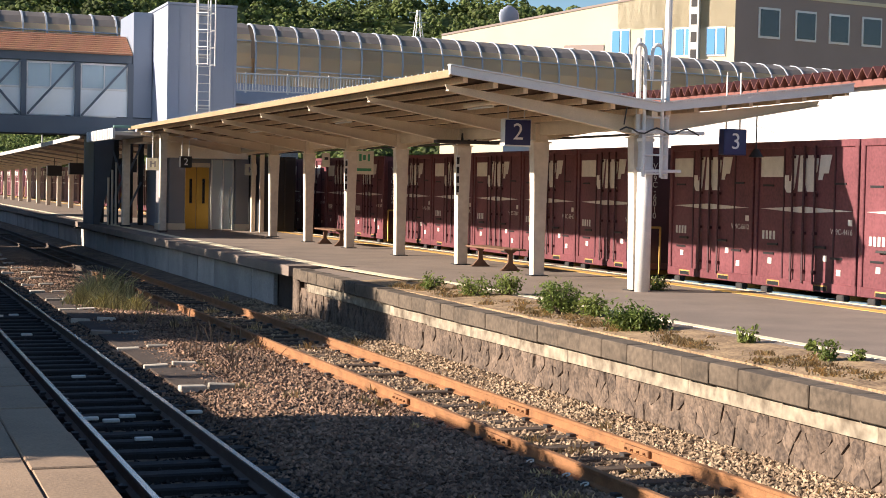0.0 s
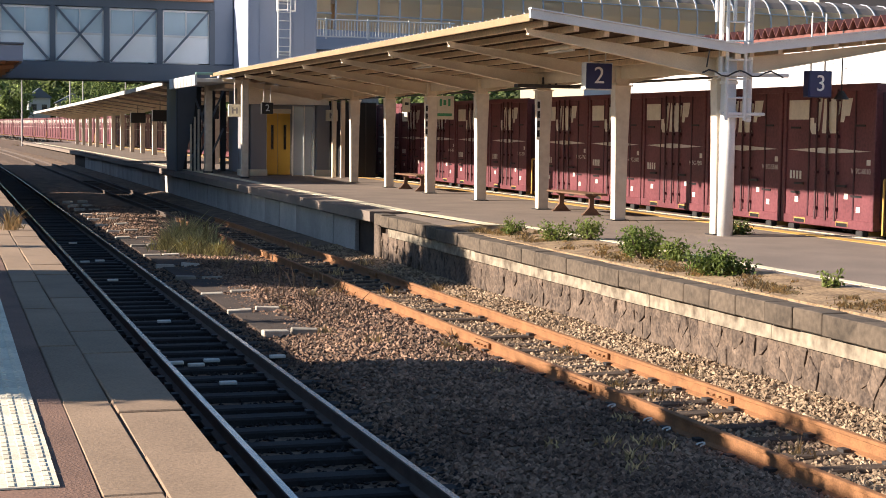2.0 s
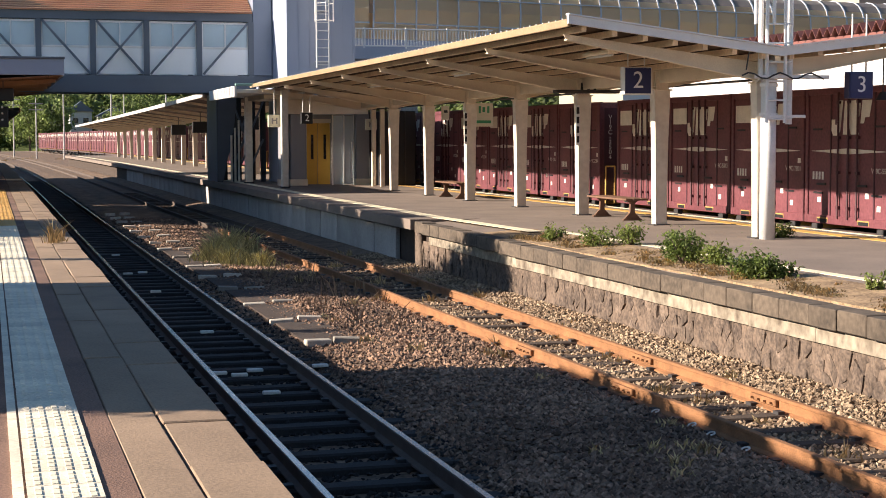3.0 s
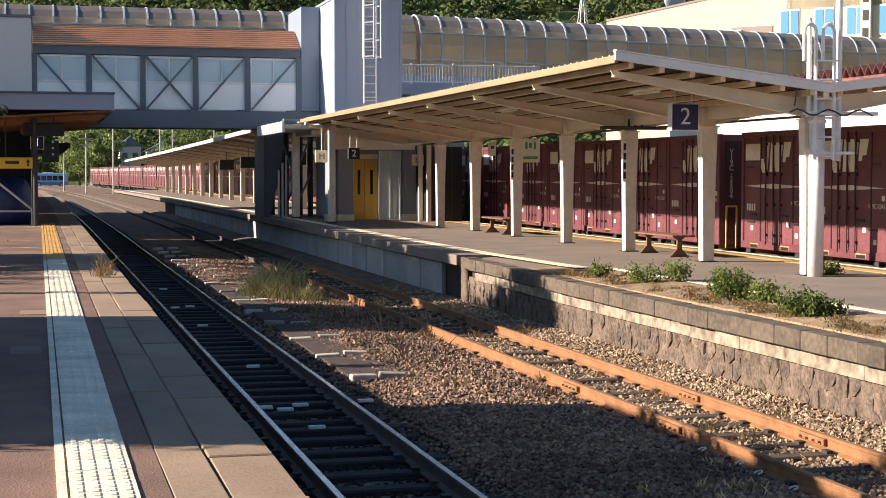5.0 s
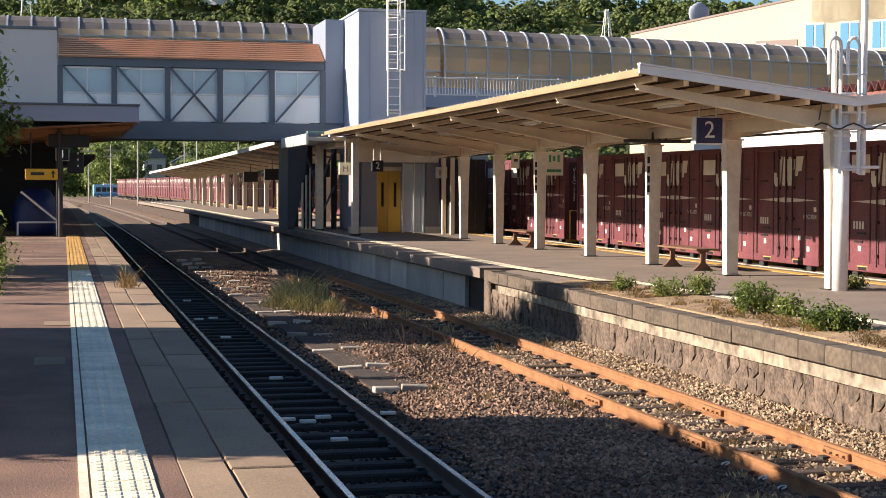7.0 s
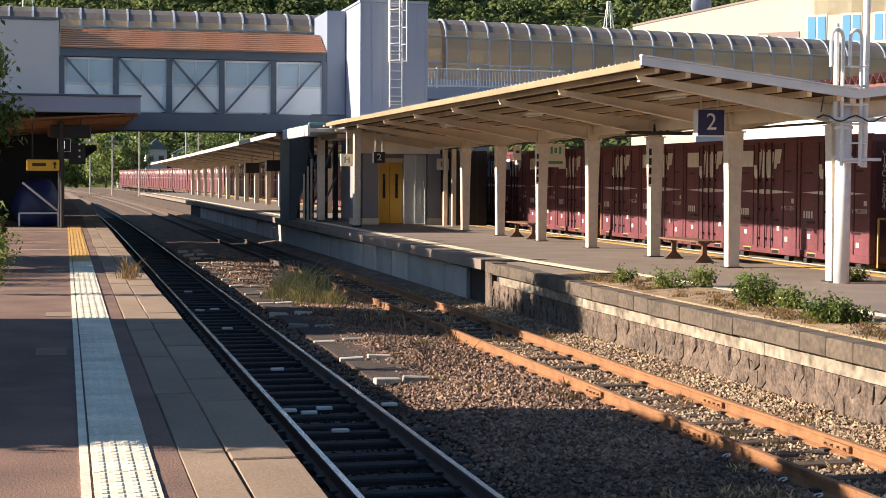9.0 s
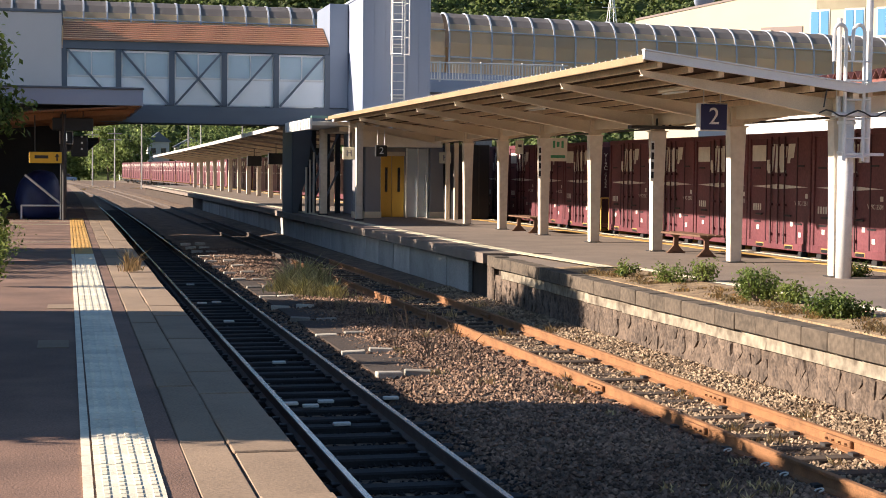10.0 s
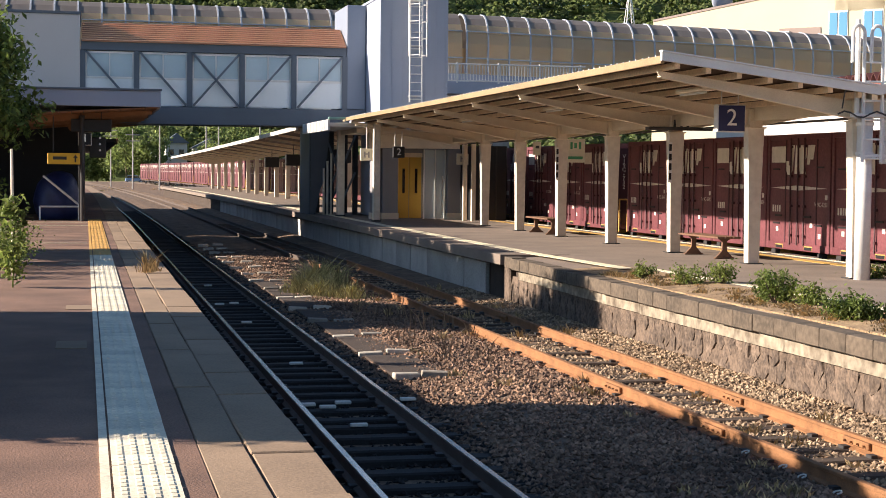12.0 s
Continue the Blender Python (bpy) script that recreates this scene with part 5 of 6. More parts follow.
tuft("dry_grass", 1.05, 25.0, P1, 0.12, 0.32, 30, M_STRAW_I, rr)
for k in range(26):
    x, y = rr.uniform(-6, 9), rr.uniform(158, 240)
    tuft("dry_grass", x, y, -0.3, 1.6, rr.uniform(0.25, 0.6), 150, M_STRAW_I, rr)

grow()

# vine-clad tree and shrubs of the near platform
tree("vine_tree", "vine-clad dark green tree leaning over the platform", -1.95, 27.6, P1 - 0.02, 4.1, 1.12, 11000, 0.062, rr, M_LEAF, 0.14, 0.60)
tree("vine_tree", "narrow vine-clad dark green shrub beside the platform", -2.15, 27.3, P1 - 0.02, 3.0, 0.75, 8000, 0.062, rr, M_LEAF, 0.08, 0.05)
tree("vine_tree", "dense vine-clad shrub tree beside the platform", -3.2, 31.2, P1 - 0.02, 3.6, 1.2, 7000, 0.085, rr, M_LEAF, 0.12, 0.05)
# unseen row of trees, added with crowns set to shade the far wall
for y in (33.9, 35.0):
    tree("shade_tree", "unseen dense leafy tree added to shade the far platform wall", -3.4, y, P1 - 0.02, 4.5, 1.1, 5000, 0.11, rr, M_LEAF, 0.06, 0.76)
for k in range(7):
    tree("shade_tree", "unseen dense leafy tree added to shade the far platform wall", -3.4, 36.2 + 1.75 * k, P1 - 0.02, 4.5, 1.2, 5000, 0.12, rr, M_LEAF, 0.10, 0.74)
for x, y in ((-1.35, 24.6), (-1.75, 23.8), (-1.6, 25.6), (-1.2, 26.2)):
    bush(x, y, P1, 0.55, 0.75, 1200, M_LEAF2, rr, "bright green weeds on the platform behind the strip")
gr = thing("goldenrod", "tall bright green leafy weed stalk by the platform", "plant", pose(-0.94, 21.6, P1))
part("stem", bm_bar((0, 0, 0), (0.03, 0, 1.2), 0.012, sides=5, r2=0.006), M_LEAF2, gr)
part("foliage", quick_leaves("leaves", [(0.0, 0, 0.2 + 0.05 * k) for k in range(20)], 420, 0.055, 0.17, rr, M_LEAF2), None, gr)
cane = thing("garden_stake", "weathered pale bamboo stake beside the platform hedge", "stake", pose(-1.0, 23.2, P1))
part("stake", bm_bar((0, 0, 0), (-0.02, 0, 1.85), 0.02, sides=8), M_CREAM, cane)

# trees and shed added out of sight behind the platform's near end for shade
shed = thing("shade_shed", "unseen plain timber shed added to shade the near platform", "shed", pose(0, 0, P1 - 0.02))
part("wall", bm_box(-6.2, 12.2, 0, -2.35, 18.25, 2.28), M_BARK, shed)
part("roof", bm_bevel(bm_box(-6.4, 12.0, 2.28, -2.2, 18.3, 2.40), 0.02), M_IRON, shed)
for x, y, h in ((-3.6, 12.0, 2.8), (-3.4, 14.2, 3.1), (-3.7, 15.8, 2.9), (-3.8, 11.2, 2.7), (-3.6, 17.0, 2.8), (-2.9, 11.3, 2.3), (-3.0, 12.2, 2.5), (-4.2, 11.0, 2.8)):
    tree("shade_tree", "unseen leafy green tree added to shade the near platform", x, y, P1 - 0.02, h, 0.95, 8000 if y < 12.5 else 4500, 0.085, rr, M_LEAF, 0.1, 0.2)

# two more unseen trees, added for shade on the wall and siding
for x, y, h in ((-3.3, 29.0, 4.0), (-3.7, 30.3, 4.0)):
    tree("shade_tree", "unseen tall leafy tree added to shade the wall and siding", x, y, P1 - 0.02, h, 1.15, 6500, 0.10, rr, M_LEAF, 0.1, 0.3)

# ---- near platform canopy and what stands under it ----
M_PINE = mat("soffit_boards", (0.26, 0.125, 0.055), 0.65, vary=0.25, scale=3, bump=0.15)
pc = thing("platform_canopy", "near platform canopy with grey fascia and brown boarded soffit", "canopy")
CY0, CY1 = 47.5, 64.0
part("front_fascia", bm_bevel(bm_box(-3.6, CY0 - 0.08, 4.33, 2.16, CY0, 4.80), 0.01), M_TOWER, pc, "blue-grey fascia")
part("front_flashing", bm_bevel(bm_box(-3.65, CY0 - 0.14, 4.80, 2.2, CY0 + 0.1, 4.86), 0.008), M_BRIDGE, pc)
part("side_fascia", bm_bevel(bm_box(2.10, CY0 + 0.01, 4.31, 2.18, CY1, 4.80), 0.01), M_TOWER, pc)
part("roof", bm_extrude([(-3.6, 4.55), (2.1, 4.72), (2.1, 4.80), (-3.6, 4.63)], CY0, CY1), M_BRIDGE, pc)
n = 16
for k in range(n):
    f0, f1 = k / n, (k + 0.94) / n
    xa, xb = -3.6 + 5.7 * f0, -3.6 + 5.7 * f1
    za, zb = 3.95 + 0.36 * f0, 3.95 + 0.36 * f1
    part("soffit_board", bm_extrude([(xa, za), (xb, zb), (xb, zb + 0.03), (xa, za + 0.03)], CY0 + 0.02, CY1), M_PINE, pc)
for k in range(5):
    y = CY0 + 1.5 + k * 3.3
    part("beam", bm_extrude([(-3.5, 3.65), (1.98, 4.17), (1.98, 4.28), (-3.5, 3.95)], y, y + 0.12), M_PINE, pc)
    p = part("post", bm_bevel(bm_box(-0.20, y - 0.09, P1, -0.02, y + 0.09, 4.1), 0.01), M_IRON, pc, "dark canopy post")
# black walls added so that the space under the canopy stays dark
part("wall", bm_box(-5, CY0 + 9, P1, -0.05, CY0 + 9.2, 4.0), M_BLACK, pc, "black wall added to darken the space under the canopy")
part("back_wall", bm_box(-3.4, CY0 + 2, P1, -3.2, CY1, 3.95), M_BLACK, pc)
# added low roof: carries the soffit line on and shades track and wall
pr = thing("low_shade_roof", "added low dark roof that shades the far part of the near platform", "roof")
part("roof", bm_extrude([(-4.2, 3.42), (1.2, 3.58), (1.2, 3.70), (-4.2, 3.55)], CY1 + 0.5, 108), M_IRON, pr)
part("fascia", bm_bevel(bm_box(1.21, CY1 + 0.5, 3.52, 1.26, 108, 3.72), 0.01), M_PINE, pr)
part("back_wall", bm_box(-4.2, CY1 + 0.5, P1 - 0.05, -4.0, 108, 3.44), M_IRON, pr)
for k in range(8):
    y = CY1 + 2 + 5.5 * k
    part("post", bm_bevel(bm_box(-0.72, y - 0.09, P1 - 0.03, -0.54, y + 0.09, 3.53), 0.01), M_IRON, pr)
M_LIT = mat("lit_numeral", (0.85, 0.85, 0.82), 0.5, vary=0.02)
M_LIT.node_tree.nodes["Principled BSDF"].inputs["Emission Color"].default_value = (1.0, 0.97, 0.9, 1)
M_LIT.node_tree.nodes["Principled BSDF"].inputs["Emission Strength"].default_value = 0.28
s1 = digit_sign("platform_sign", "1", "black backlit sign with white numeral one", -0.02, 49.2, 3.40, 0.40, 0.40, 0.45, face=M_BLACK, frame_mat=M_WHITE)
for o in s1.children:
    if o.name.startswith("numeral"):
        o.data.materials[0] = M_LIT
disp = thing("departure_display", "dark unlit departure display hanging under canopy", "display", pose(0.17, 49.0, 3.80))
part("case", bm_bevel(bm_box(-0.60, -0.12, -0.19, 0.60, 0.12, 0.19), 0.02), M_BLACK, disp)
for s in (-0.3, 0.3):
    part("hanger", bm_bar((s, 0, 0.16), (s, 0, 0.42), 0.015), M_IRON, disp)
cl = thing("round_speaker", "small round brown loudspeaker under the soffit", "speaker", pose(-0.38, 49.2, 3.76))
part("cone", bm_bar((0, 0.1, 0), (0, -0.08, 0), 0.09, sides=16, r2=0.14), M_PINE, cl)
sig = thing("signal_box", "dark hanging signal with three small lamps", "signal", pose(0.42, 50.2, 3.12))
part("case", bm_bevel(bm_box(-0.3, -0.12, -0.28, 0.2, 0.12, 0.35), 0.02), M_BLACK, sig)
for k in range(3):
    part("lens", bm_bar((0.02, -0.12, -0.05 + 0.19 * k), (0.02, -0.15, -0.05 + 0.19 * k), 0.035, sides=10), M_LETTER, sig)
ys = board(-0.63, 48.5, 2.79, 0.94, 0.33, M_YELLOW, "yellow direction board with dark lettering and arrow", [(-0.12, 0.05, 0.42, 0.28), (0.36, 0.0, 0.05, 0.6)], M_IRON, 0)
part("arrow_head", bm_extrude([(0.27, 0.02), (0.41, 0.02), (0.34, 0.12)], -0.067, -0.062), M_IRON, ys)
part("support", bm_bar((-0.3, 0, 0.15), (-0.3, 0, 1.25), 0.02), M_IRON, ys)
part("support", bm_bar((0.53, 0.1, -1.87), (0.53, 0.1, 1.28), 0.05), M_IRON, ys)
M_TARP = mat("blue_tarp", (0.01, 0.02, 0.09), 0.5, vary=0.3, scale=4, bump=0.6)
tp = thing("tarpaulin", "dark blue tarpaulin draped over stacked goods", "tarpaulin", pose(-0.85, 50.5, P1))
bm = bmesh.new()
bmesh.ops.create_icosphere(bm, subdivisions=3, radius=0.75)
for v in bm.verts:
    v.co += Vector((1, 1, 1)) * 0.12 * (noise.noise(v.co * 2.3) + 0.5 * noise.noise(v.co * 6))
    v.co.z = max(0.0, v.co.z * 1.25 + 0.55)
part("cover", bm, M_TARP, tp, smooth=True)
rk = thing("barrier_rail", "pale tubular steel barrier with slanting brace", "barrier", pose(-0.65, 49.5, P1))
part("rail", bm_bar((-0.7, 0, 0.42), (0.45, 0, 0.42), 0.028), M_WHITE, rk)
part("rail", bm_bar((-0.7, 0, 0.02), (-0.7, 0, 0.42), 0.028), M_WHITE, rk)
part("brace", bm_bar((-0.6, 0, 1.35), (0.42, 0, 0.5), 0.035), M_WHITE, rk)
part("rail", bm_bar((0.45, 0, 0.0), (0.45, 0, 0.5), 0.028), M_WHITE, rk)
for y, w in ((34.3, 0.10), (45.0, 0.14), (47.5, 0.12)):
    solid("paving_line", bm_box(-4, y, P1 + 0.002, 0.07, y + w, P1 + 0.007), M_LINE_W, kind="structure")

# ---- far canopy of the island platform ----
fc = thing("platform_canopy", "far white-edged canopy on cream posts along the island platform", "canopy")
def fz(y):
    return 4.30 - (y - 64) * 0.0085


ysn = steps(64, 144, 12)
def skew(profile):
    bm = bmesh.new()
    rings = [[bm.verts.new((p[0] + bend(y), y, p[1] + fz(y))) for p in profile] for y in ysn]
    k = len(profile)
    for a, b in zip(rings, rings[1:]):
        for i in range(k):
            bm.faces.new((a[i], a[(i + 1) % k], b[(i + 1) % k], b[i]))
    bm.faces.new(rings[0][::-1])
    bm.faces.new(rings[-1])
    return bm


part("roof", skew([(8.4, -0.06), (11.7, -0.45), (15.0, -0.06), (15.0, 0.0), (11.7, -0.38), (8.4, 0.0)]), M_ROOFSHADE, fc)
part("fascia", skew([(8.32, -0.16), (8.4, -0.16), (8.4, 0.02), (8.32, 0.02)]), M_PANEL, fc, "white eaves fascia")
for k in range(15):
    y = 66 + k * 5.3
    x = 11.7 + bend(y)
    part("post", bm_bevel(bm_box(x - 0.13, y - 0.12, P2, x + 0.13, y + 0.12, fz(y) - 0.5), 0.01), M_POST, fc)
    part("rafter", bm_extrude([(x - 3.2, fz(y) - 0.2), (x, fz(y) - 0.66), (x + 3.2, fz(y) - 0.2), (x + 3.2, fz(y) - 0.1), (x, fz(y) - 0.5), (x - 3.2, fz(y) - 0.1)], y - 0.05, y + 0.05), M_CREAM, fc)
for x, y in ((10.6, 66.5), (10.2, 79), (10.2, 88)):
    d = thing("hanging_display", "dark hanging display under the far canopy", "display", pose(x + bend(y), y, 3.15 - (y - 64) * 0.008))
    part("case", bm_bevel(bm_box(-0.4, -0.12, -0.28, 0.4, 0.12, 0.28), 0.02), M_BLACK, d)
    part("hanger", bm_bar((0, 0, 0.28), (0, 0, 0.75), 0.02), M_IRON, d)

# ---- hall, office building and distance ----
hall = thing("goods_hall", "long white sunlit hall with brown folded metal roof", "building")
part("wall", bm_box(24, 18, -0.3, 24.3, 58, 5.35), M_WALLWHITE, hall)
part("end_wall", bm_box(24.3, 57.7, -0.3, 44, 58, 5.35), M_WALLWHITE, hall)
part("roof", folded_roof(23.6, 44, 17.5, 58.6, lambda x: 5.40 + 0.03 * (x - 23.6), 0.44, 0.28, 0.02), M_BROWN, hall, "brown folded metal roof")
part("eaves_beam", bm_box(23.75, 17.6, 5.24, 23.95, 58.5, 5.40), M_BROWN, hall)
# brown render darkened to include the shade of the side away from the sun
M_BROWNWALL = mat("shade_brown_render", (0.30, 0.235, 0.21), 0.85, vary=0.06, scale=0.4)
off = thing("office_building", "cream office building with blue windows and long sloping parapet", "building")
A, B, C = Vector((40.4, 109.8, 0)), Vector((55.7, 94, 0)), Vector((92, 100, 0))


def wall_on(p, q, z0, z1, d, off_n, rise=0.0, foot=0.0):
    """A slab between two plan points, d metres proud of the line."""
    u = (q - p).normalized()
    nrm = Vector((u.y, -u.x, 0))
    bm = bmesh.new()
    pts = [p + nrm * off_n, q + nrm * off_n, q + nrm * (off_n + d), p + nrm * (off_n + d)]
    up = (0, 1, 1, 0)
    a = [bm.verts.new((v.x, v.y, z0 + foot * k)) for v, k in zip(pts, up)]
    b = [bm.verts.new((v.x, v.y, z1 + rise * k)) for v, k in zip(pts, up)]
    for k in range(4):
        bm.faces.new((a[k], a[(k + 1) % 4], b[(k + 1) % 4], b[k]))
    bm.faces.new(a[::-1])
    bm.faces.new(b)
    return bm


def along(p, q, f):
    return p + (q - p) * f


part("wall", wall_on(A, B, -0.3, 13.2, -0.6, 0), M_BEIGE, off)
part("parapet", wall_on(A, B, 13.2, 13.6, 0.25, -0.25, 3.2), M_BEIGE, off)
part("parapet_cap", wall_on(A, B, 13.6, 13.75, 0.35, -0.3, 3.2, 3.2), M_BROWNWALL, off)
part("wall", wall_on(B, C, -0.3, 22, -0.6, 0), M_BROWNWALL, off, "rendered side wall in brown darkened for its shaded face")
part("upper_wall", wall_on(along(A, B, 0.62), B, 13.7, 22, -0.6, 0), M_BEIGE, off)
part("band", wall_on(B, C, 16.0, 16.25, 0.06, 0.0), M_BEIGE, off)
# flat brown slab on the wall, standing in for a shaded recess
part("recess", wall_on(along(A, B, 0.44), along(A, B, 0.575), 10.3, 12.7, 0.05, 0.003), M_BROWNWALL, off, "flat brown slab coloured as a shaded balcony recess")
part("recess_post", wall_on(along(A, B, 0.45), along(A, B, 0.475), 10.3, 12.5, 0.2, 0.03), M_WALLWHITE, off)
for f in (0.60, 0.71, 0.81, 0.91):
    a, b = along(A, B, f), along(A, B, f + 0.062)
    w = part("window", wall_on(a, b, 11.75, 13.75, 0.05, 0.002), M_WHITE, off)
    for g0, g1 in ((0.05, 0.45), (0.55, 0.95)):
        part("pane", wall_on(along(a, b, g0), along(a, b, g1), 11.87, 13.63, 0.03, 0.054), M_BLUEGLASS, w)
for f in (0.055, 0.145, 0.23, 0.315):
    a, b = along(B, C, f), along(B, C, f + 0.052)
    w = part("window", wall_on(a, b, 13.1, 15.2, 0.08, 0.002), M_WHITE, off)
    part("pane", wall_on(along(a, b, 0.07), along(a, b, 0.93), 13.25, 15.05, 0.03, 0.084), M_DARKGLASS, w)
sgn = part("sign_strip", wall_on(along(A, B, 0.86), along(A, B, 0.89), 9.5, 18, 0.4, 0.05), M_WALLWHITE, off, "vertical white sign strip")
for k in range(5):
    part("lettering", wall_on(along(A, B, 0.866), along(A, B, 0.884), 10.3 + 1.2 * k, 11.0 + 1.2 * k, 0.02, 0.452), M_IRON, sgn)
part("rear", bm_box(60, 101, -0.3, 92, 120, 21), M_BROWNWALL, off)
dish = thing("rooftop_dish", "grey satellite dish on the office roof", "dish", pose(44.6, 106.6, 14.0))
bm = bmesh.new()
bmesh.ops.create_uvsphere(bm, u_segments=20, v_segments=10, radius=0.85)
bmesh.ops.delete(bm, geom=[v for v in bm.verts if v.co.y > -0.2], context="VERTS")
bmesh.ops.scale(bm, verts=list(bm.verts), vec=(1, 0.35, 1))
bmesh.ops.solidify(bm, geom=list(bm.faces), thickness=0.03)
bmesh.ops.translate(bm, verts=list(bm.verts), vec=(0, 0.6, 1.0))
part("bowl", bm, M_TOWER, dish, smooth=True)
part("stand", bm_bar((0, 0.3, -0.1), (0, 0.2, 0.6), 0.1), M_IRON, dish)

# wooded hill
def hill_z(x, y):
    d = (y - 365) / 160.0
    if d <= 0:
        return -1.0
    top = 60 + 10 * math.sin(x * 0.012 + 0.4) + 6 * math.sin(x * 0.031)
    return -1.0 + top * min(1.0, d) ** 1.15 + 3 * noise.noise(Vector((x * 0.02, y * 0.02, 0))) * min(1, d * 3)


nx, ny = 56, 22
verts = [(-340 + 900 * i / nx, 365 + 300 * j / ny, hill_z(-340 + 900 * i / nx, 365 + 300 * j / ny)) for j in range(ny + 1) for i in range(nx + 1)]
faces = [(j * (nx + 1) + i, j * (nx + 1) + i + 1, (j + 1) * (nx + 1) + i + 1, (j + 1) * (nx + 1) + i) for j in range(ny) for i in range(nx)]
me = bpy.data.meshes.new("hill")
me.from_pydata(verts, [], faces)
me.materials.append(M_FARLEAF)
tagged(new("hill", me), kind="structure")
rw = random.Random(77)
crowns = []
for _ in range(1900):
    y = 372 + 190 * rw.random() ** 0.9
    x = rw.uniform(-0.12, 0.62) * y
    crowns.append((x, y, hill_z(x, y) + rw.uniform(1.5, 4.0), rw.uniform(2.2, 5.0)))
verts, faces = [], []
for x, y, z, r in crowns:
    for _ in range(46):
        u, a = rw.uniform(-0.5, 1.0), rw.uniform(0, 6.28)
        k = math.sqrt(max(0, 1 - u * u)) * r
        px, py, pz = x + k * math.cos(a), y + k * math.sin(a) * 0.8, z + u * r * 0.9
        s = rw.uniform(0.6, 1.3)
        out = Vector((k * math.cos(a) / r + rw.gauss(0, 0.22), k * math.sin(a) / r + rw.gauss(0, 0.22), u + rw.gauss(0, 0.22)))
        q = out.to_track_quat("Z", "Y").to_matrix()
        o = len(verts)
        for v in ((-s, 0, 0), (0, -s * 0.7, s * 0.2), (s, 0, 0), (0, s * 0.7, s * 0.2), (0, 0, s * 0.6)):
            w = q @ Vector(v)
            verts.append((px + w.x, py + w.y, pz + w.z))
        faces += [(o, o + 1, o + 4), (o + 1, o + 2, o + 4), (o + 2, o + 3, o + 4), (o + 3, o, o + 4)]
me = bpy.data.meshes.new("hill_woods")
me.from_pydata(verts, [], faces)
me.materials.append(M_FARLEAF)
tagged(new("hill_woods", me), kind="stuff")
M_ROADLEAF = leafy(mat("roadside_leaf", (0.13, 0.20, 0.055), 0.7, vary=0.45, scale=0.3, fine=3, second=(0.36, 0.43, 0.15)))
for x, y, h, s in ((8.5, 345, 12, 5.0), (13.5, 342, 10, 4.0), (2.5, 352, 7, 4.0), (-3.0, 350, 6, 4), (27, 344, 8, 4), (38, 345, 10, 4.5), (48, 350, 12, 5), (33, 372, 17, 6), (14, 376, 19, 6)):
    tree("roadside_tree", "rounded green roadside tree beyond the platforms", x, y, -0.3, h, s, 3600, 0.36, rw, M_ROADLEAF, 0.25, 0.1)
for x, y, h in ((9.0, 200, 13), (14.0, 190, 12), (17.5, 215, 14), (6.0, 210, 8), (22, 205, 14), (3.5, 230, 9), (26, 185, 13)):
    p = thing("utility_pole", "grey concrete utility pole beyond the platforms", "pole", pose(x, y, -0.3), "utility poles")
    part("shaft", bm_bar((0, 0, 0), (0, 0, h), 0.11, sides=8, r2=0.06), M_PANEL, p)
    for z in (h - 0.8, h - 1.6):
        part("crossarm", bm_box(-0.9, -0.06, z, 0.9, 0.06, z + 0.12), M_PANEL, p)
for x0, y0, w, h in ((17.2, 352, 4.6, 8.6), (23.5, 357, 7, 7.6), (31.5, 352, 8, 7.2), (42, 358, 10, 8.4), (11.5, 364, 5, 9.2)):
    ho = thing("distant_house", "small white house with grey roof in the distance", "house", pose(x0, y0, -0.3))
    part("wall", bm_box(0, 0, 0, w, 7, h), M_WALLWHITE, ho)
    part("roof", bm_extrude([(-0.5, h), (w + 0.5, h), (w / 2, h + 2.2)], -0.5, 7.5), M_BRIDGE, ho)
    for k in range(int(w / 2.3)):
        for z in (2.0, h - 2.6):
            part("window", bm_box(0.6 + 2.2 * k, -0.06, z, 1.7 + 2.2 * k, -0.004, z + 1.2), M_DARKGLASS, ho)
solid("road", bm_box(-160, 320, -0.299, 160, 336, -0.29), M_ASPHALT, kind="structure")
for x, y, h in ((-10.6, 495, 22), (7, 500, 22), (172, 490, 16)):
    py = thing("pylon", "pale steel lattice pylon on the wooded hill", "pylon", pose(x, y, hill_z(x, y) - 1), "pylons")
    for sx in (-1, 1):
        for sy in (-1, 1):
            part("leg", bm_bar((sx * 2, sy * 2, 0), (sx * 0.4, sy * 0.4, h), 0.16, sides=4), M_WHITE, py)
    for k in range(6):
        z, w = h * k / 6, 2 - 1.6 * k / 6
        z2, w2 = h * (k + 1) / 6, 2 - 1.6 * (k + 1) / 6
        part("lacing", bm_bar((-w, -w, z), (w2, -w2, z2), 0.09, sides=4), M_WHITE, py)
        part("lacing", bm_bar((w, -w, z), (-w2, -w2, z2), 0.09, sides=4), M_WHITE, py)
    for z in (h * 0.75, h * 0.95):
        part("arm", bm_bar((-3.2, 0, z), (3.2, 0, z), 0.12, sides=4), M_WHITE, py)
# overhead wires
def wire(name, a, b, sag, r, label):
    bm = bmesh.new()
    a, b = Vector(a), Vector(b)
    prev = a
    for k in range(1, 13):
        f = k / 12
        p = a.lerp(b, f) - Vector((0, 0, sag * 4 * f * (1 - f)))
        bm_bar(prev, p, r, bm, sides=4)
        prev = p
    return solid(name, bm, M_IRON, label, "wire")


wire("overhead_wire", (POST_X + 0.32, 23.0, 5.9), (52, 60, 16.5), 0.4, 0.012, "thin pale overhead cable running from the mast")
wire("overhead_wire", (POST_X + 0.32, 23.0, 4.9), (44, 82, 8.5), 0.5, 0.010, "thin dark overhead cable running from the mast")
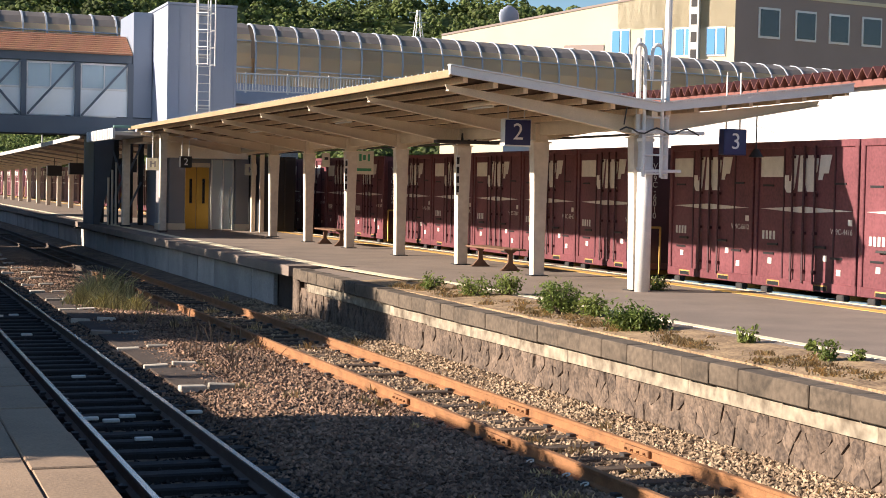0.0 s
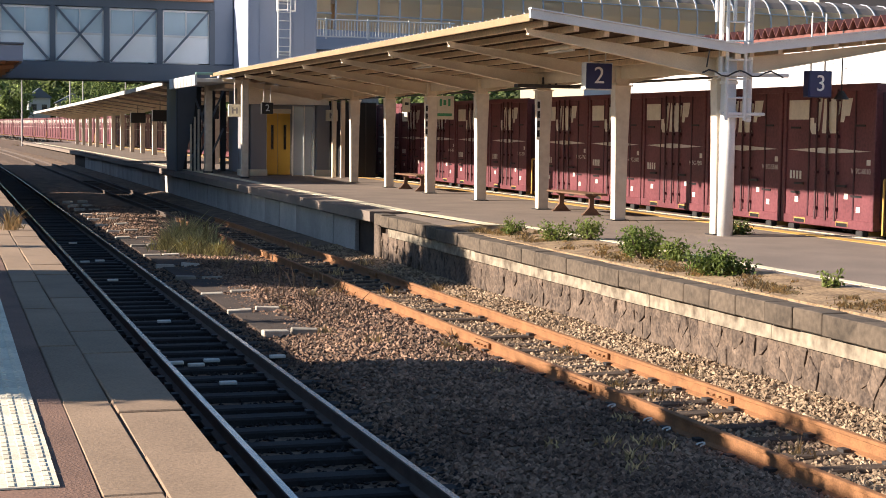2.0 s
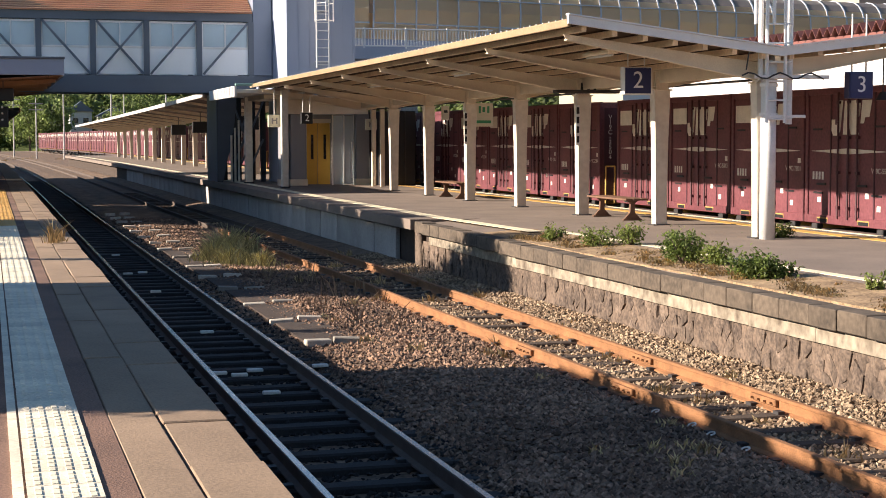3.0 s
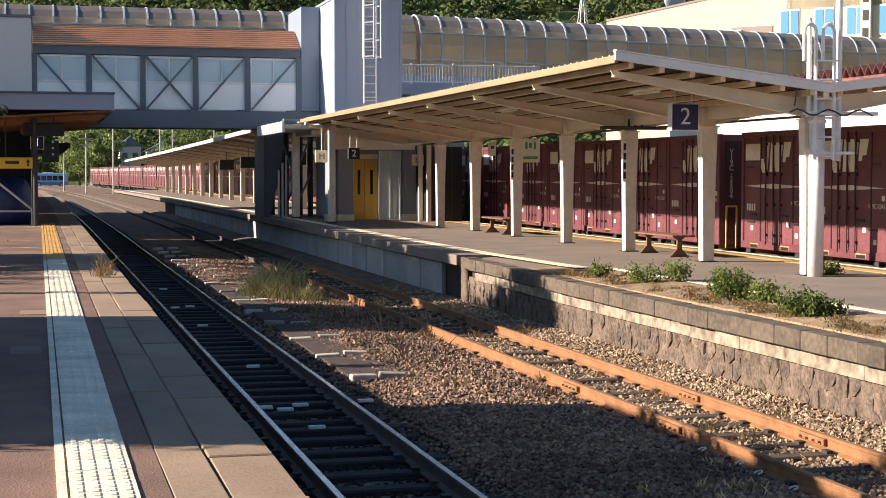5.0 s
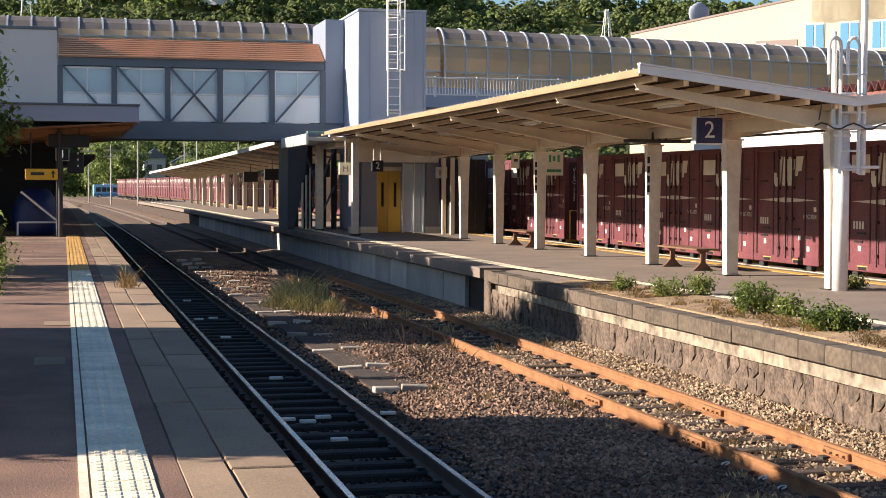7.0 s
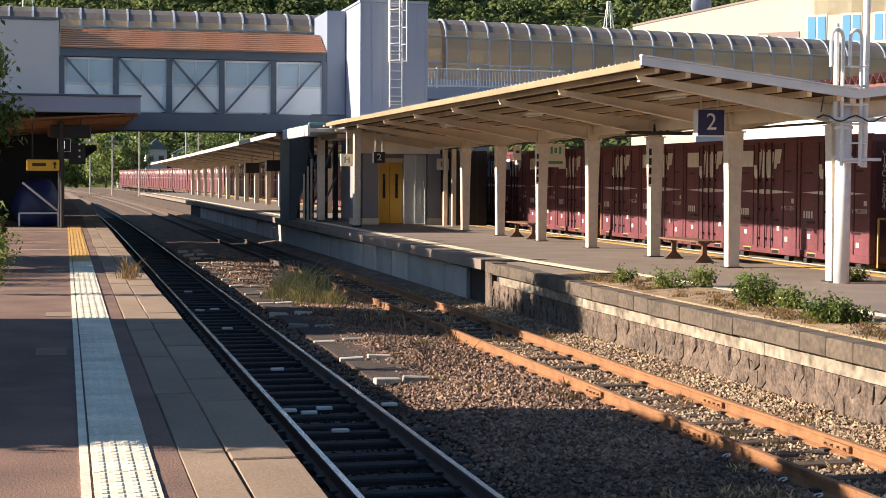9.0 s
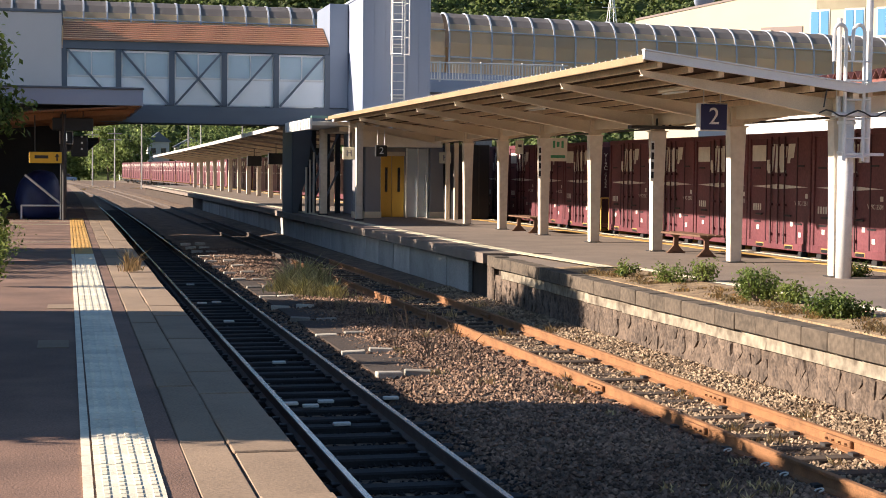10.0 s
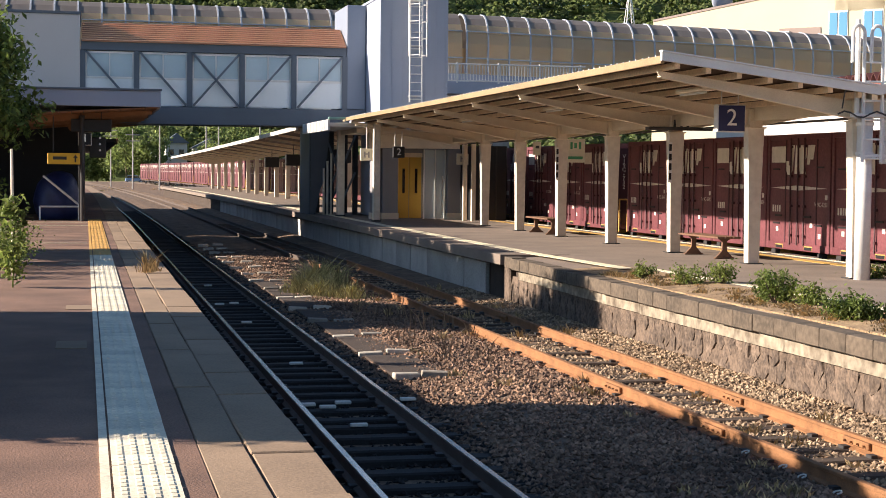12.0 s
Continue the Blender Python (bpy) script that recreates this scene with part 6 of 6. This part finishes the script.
wire("overhead_wire", (-10.6, 495, hill_z(-10.6, 495) + 15.4), (7, 500, hill_z(7, 500) + 15.4), 1.0, 0.05, "thin power line between hill pylons")
wire("overhead_wire", (7, 500, hill_z(7, 500) + 15.4), (172, 490, hill_z(172, 490) + 11), 5.0, 0.05, "thin power line between hill pylons")
tank = thing("water_tank", "round white concrete water tank on the hill", "tank", pose(47, 498, hill_z(47, 498) - 1))
part("shell", bm_bar((0, 0, 0), (0, 0, 8), 6.0, sides=32), M_WALLWHITE, tank, smooth=False)
part("rim", bm_bar((0, 0, 8), (0, 0, 8.6), 6.3, sides=32), M_PANEL, tank)

# ---- wall of the far platform, piece by piece ----
wall = tagged(new("wall_platform_far"), kind="structure")
M_COPE = pieces_vary(M_COPING, 0.8, 1.15)
M_RUBBLE = pieces_vary(M_WALLSTONE, 0.75, 1.2)
rr = random.Random(21)
# coping blocks, sunk a little along the old part of the platform
def edge_z(y):
    return P2 - 0.085 + 0.065 * min(1.0, max(0.0, (y - 21) / 9))


cope = [mesh_of(bm_bevel(bm_box(0, 0, -0.215, 0.30, w, 0), 0.010), M_COPE) for w in (0.598, 0.553, 0.633)]
y = 8.0
while y < 30.2:
    k = rr.randrange(3)
    part("coping_block", cope[k], None, wall, at=pose(EDGE2 + rr.uniform(-0.008, 0.008), y, edge_z(y) + rr.uniform(-0.006, 0.004), rr.uniform(-0.3, 0.3), rr.uniform(-0.6, 0.6), rr.uniform(-0.4, 0.4)))
    y += (0.605, 0.56, 0.64)[k]
# concrete band
M_BAND = mat("lime_streaked_concrete", (0.15, 0.112, 0.078), 0.9, vary=0.35, scale=2.2, fine=7, bump=0.3, second=(0.38, 0.325, 0.24))
band = [mesh_of(bm_bevel(bm_box(0, 0, 0, 0.22, w - 0.003, 0.172), 0.004), M_BAND) for w in (1.5, 1.8)]
y = 8.0
while y < 29.5:
    k = rr.randrange(2)
    part("band_block", band[k], None, wall, at=pose(EDGE2 + 0.10 + rr.uniform(0, 0.006), y, edge_z(y) - 0.40 + rr.uniform(-0.003, 0.003)))
    y += (1.5, 1.8)[k]
M_MORTAR = mat("old_mortar", (0.10, 0.07, 0.05), 0.95, vary=0.45, scale=2.2, fine=22, bump=0.8, second=(0.19, 0.135, 0.097))
# rubble laid on the diagonal
solid("wall_mortar", bm_box(EDGE2 + 0.152, 8, -0.3, EDGE2 + 0.24, 30.6, 0.455), M_MORTAR, kind="structure")
shapes = []
for k in range(6):
    bm = bmesh.new()
    a, b = 0.145 * rr.uniform(0.85, 1.1), 0.19 * rr.uniform(0.85, 1.1)
    out = [(0, -b), (a * 0.75, -b * 0.35), (a, b * 0.1), (a * 0.3, b * 0.85), (-a * 0.1, b), (-a * 0.85, b * 0.3), (-a, -b * 0.1), (-a * 0.5, -b * 0.7)]
    back = [bm.verts.new((0.05, p[0] * 1.02, p[1] * 1.02)) for p in out]
    front = [bm.verts.new((-0.01 + rr.uniform(-0.012, 0.012), p[0] * 0.90 + rr.uniform(-0.012, 0.012), p[1] * 0.90 + rr.uniform(-0.012, 0.012))) for p in out]
    mid = bm.verts.new((-0.022 + rr.uniform(-0.015, 0.008), rr.uniform(-0.03, 0.03), rr.uniform(-0.03, 0.03)))
    for i in range(8):
        j = (i + 1) % 8
        bm.faces.new((back[i], back[j], front[j], front[i]))
        bm.faces.new((front[i], front[j], mid))
    shapes.append(mesh_of(bm, M_RUBBLE))
for row, z in enumerate((-0.04, 0.13, 0.30)):
    y = 9.0 + (0.14 if row % 2 else 0)
    while y < 30.4:
        part("stone", rr.choice(shapes), None, wall, at=pose(EDGE2 + 0.165 + rr.uniform(-0.02, 0.015), y + rr.uniform(-0.03, 0.03), z + rr.uniform(-0.035, 0.035), rr.uniform(-32, 32), 0, rr.uniform(-5, 5)))
        y += rr.uniform(0.225, 0.30)
# the end return and the concrete panels beyond it
part("end_block", bm_bevel(bm_box(EDGE2 + 0.09, 30.2, -0.3, EDGE2 + 0.5, 30.62, 0.63), 0.03), M_WALLSTONE, wall)
solid("panel_backing", strip([(8.42, -0.3), (8.5, -0.3), (8.5, P2 - 0.2), (8.42, P2 - 0.2)], FARP), M_SOIL, kind="structure")
panel = mesh_of(bm_bevel(bm_box(0, 0, 0, 0.1, 1.96, 0.72), 0.012), pieces_vary(M_PANEL, 0.8, 1.15))
for k in range(33):
    y = 32.6 + 2 * k
    part("panel", panel, None, wall, at=pose(8.31 + bend(y) + rr.uniform(-0.01, 0.01), y, -0.12 + rr.uniform(-0.02, 0.01), 0, rr.uniform(-0.5, 0.5), rr.uniform(-0.2, 0.2) - math.degrees(math.atan((bend(y + 2) - bend(y)) / 2))))

motions()
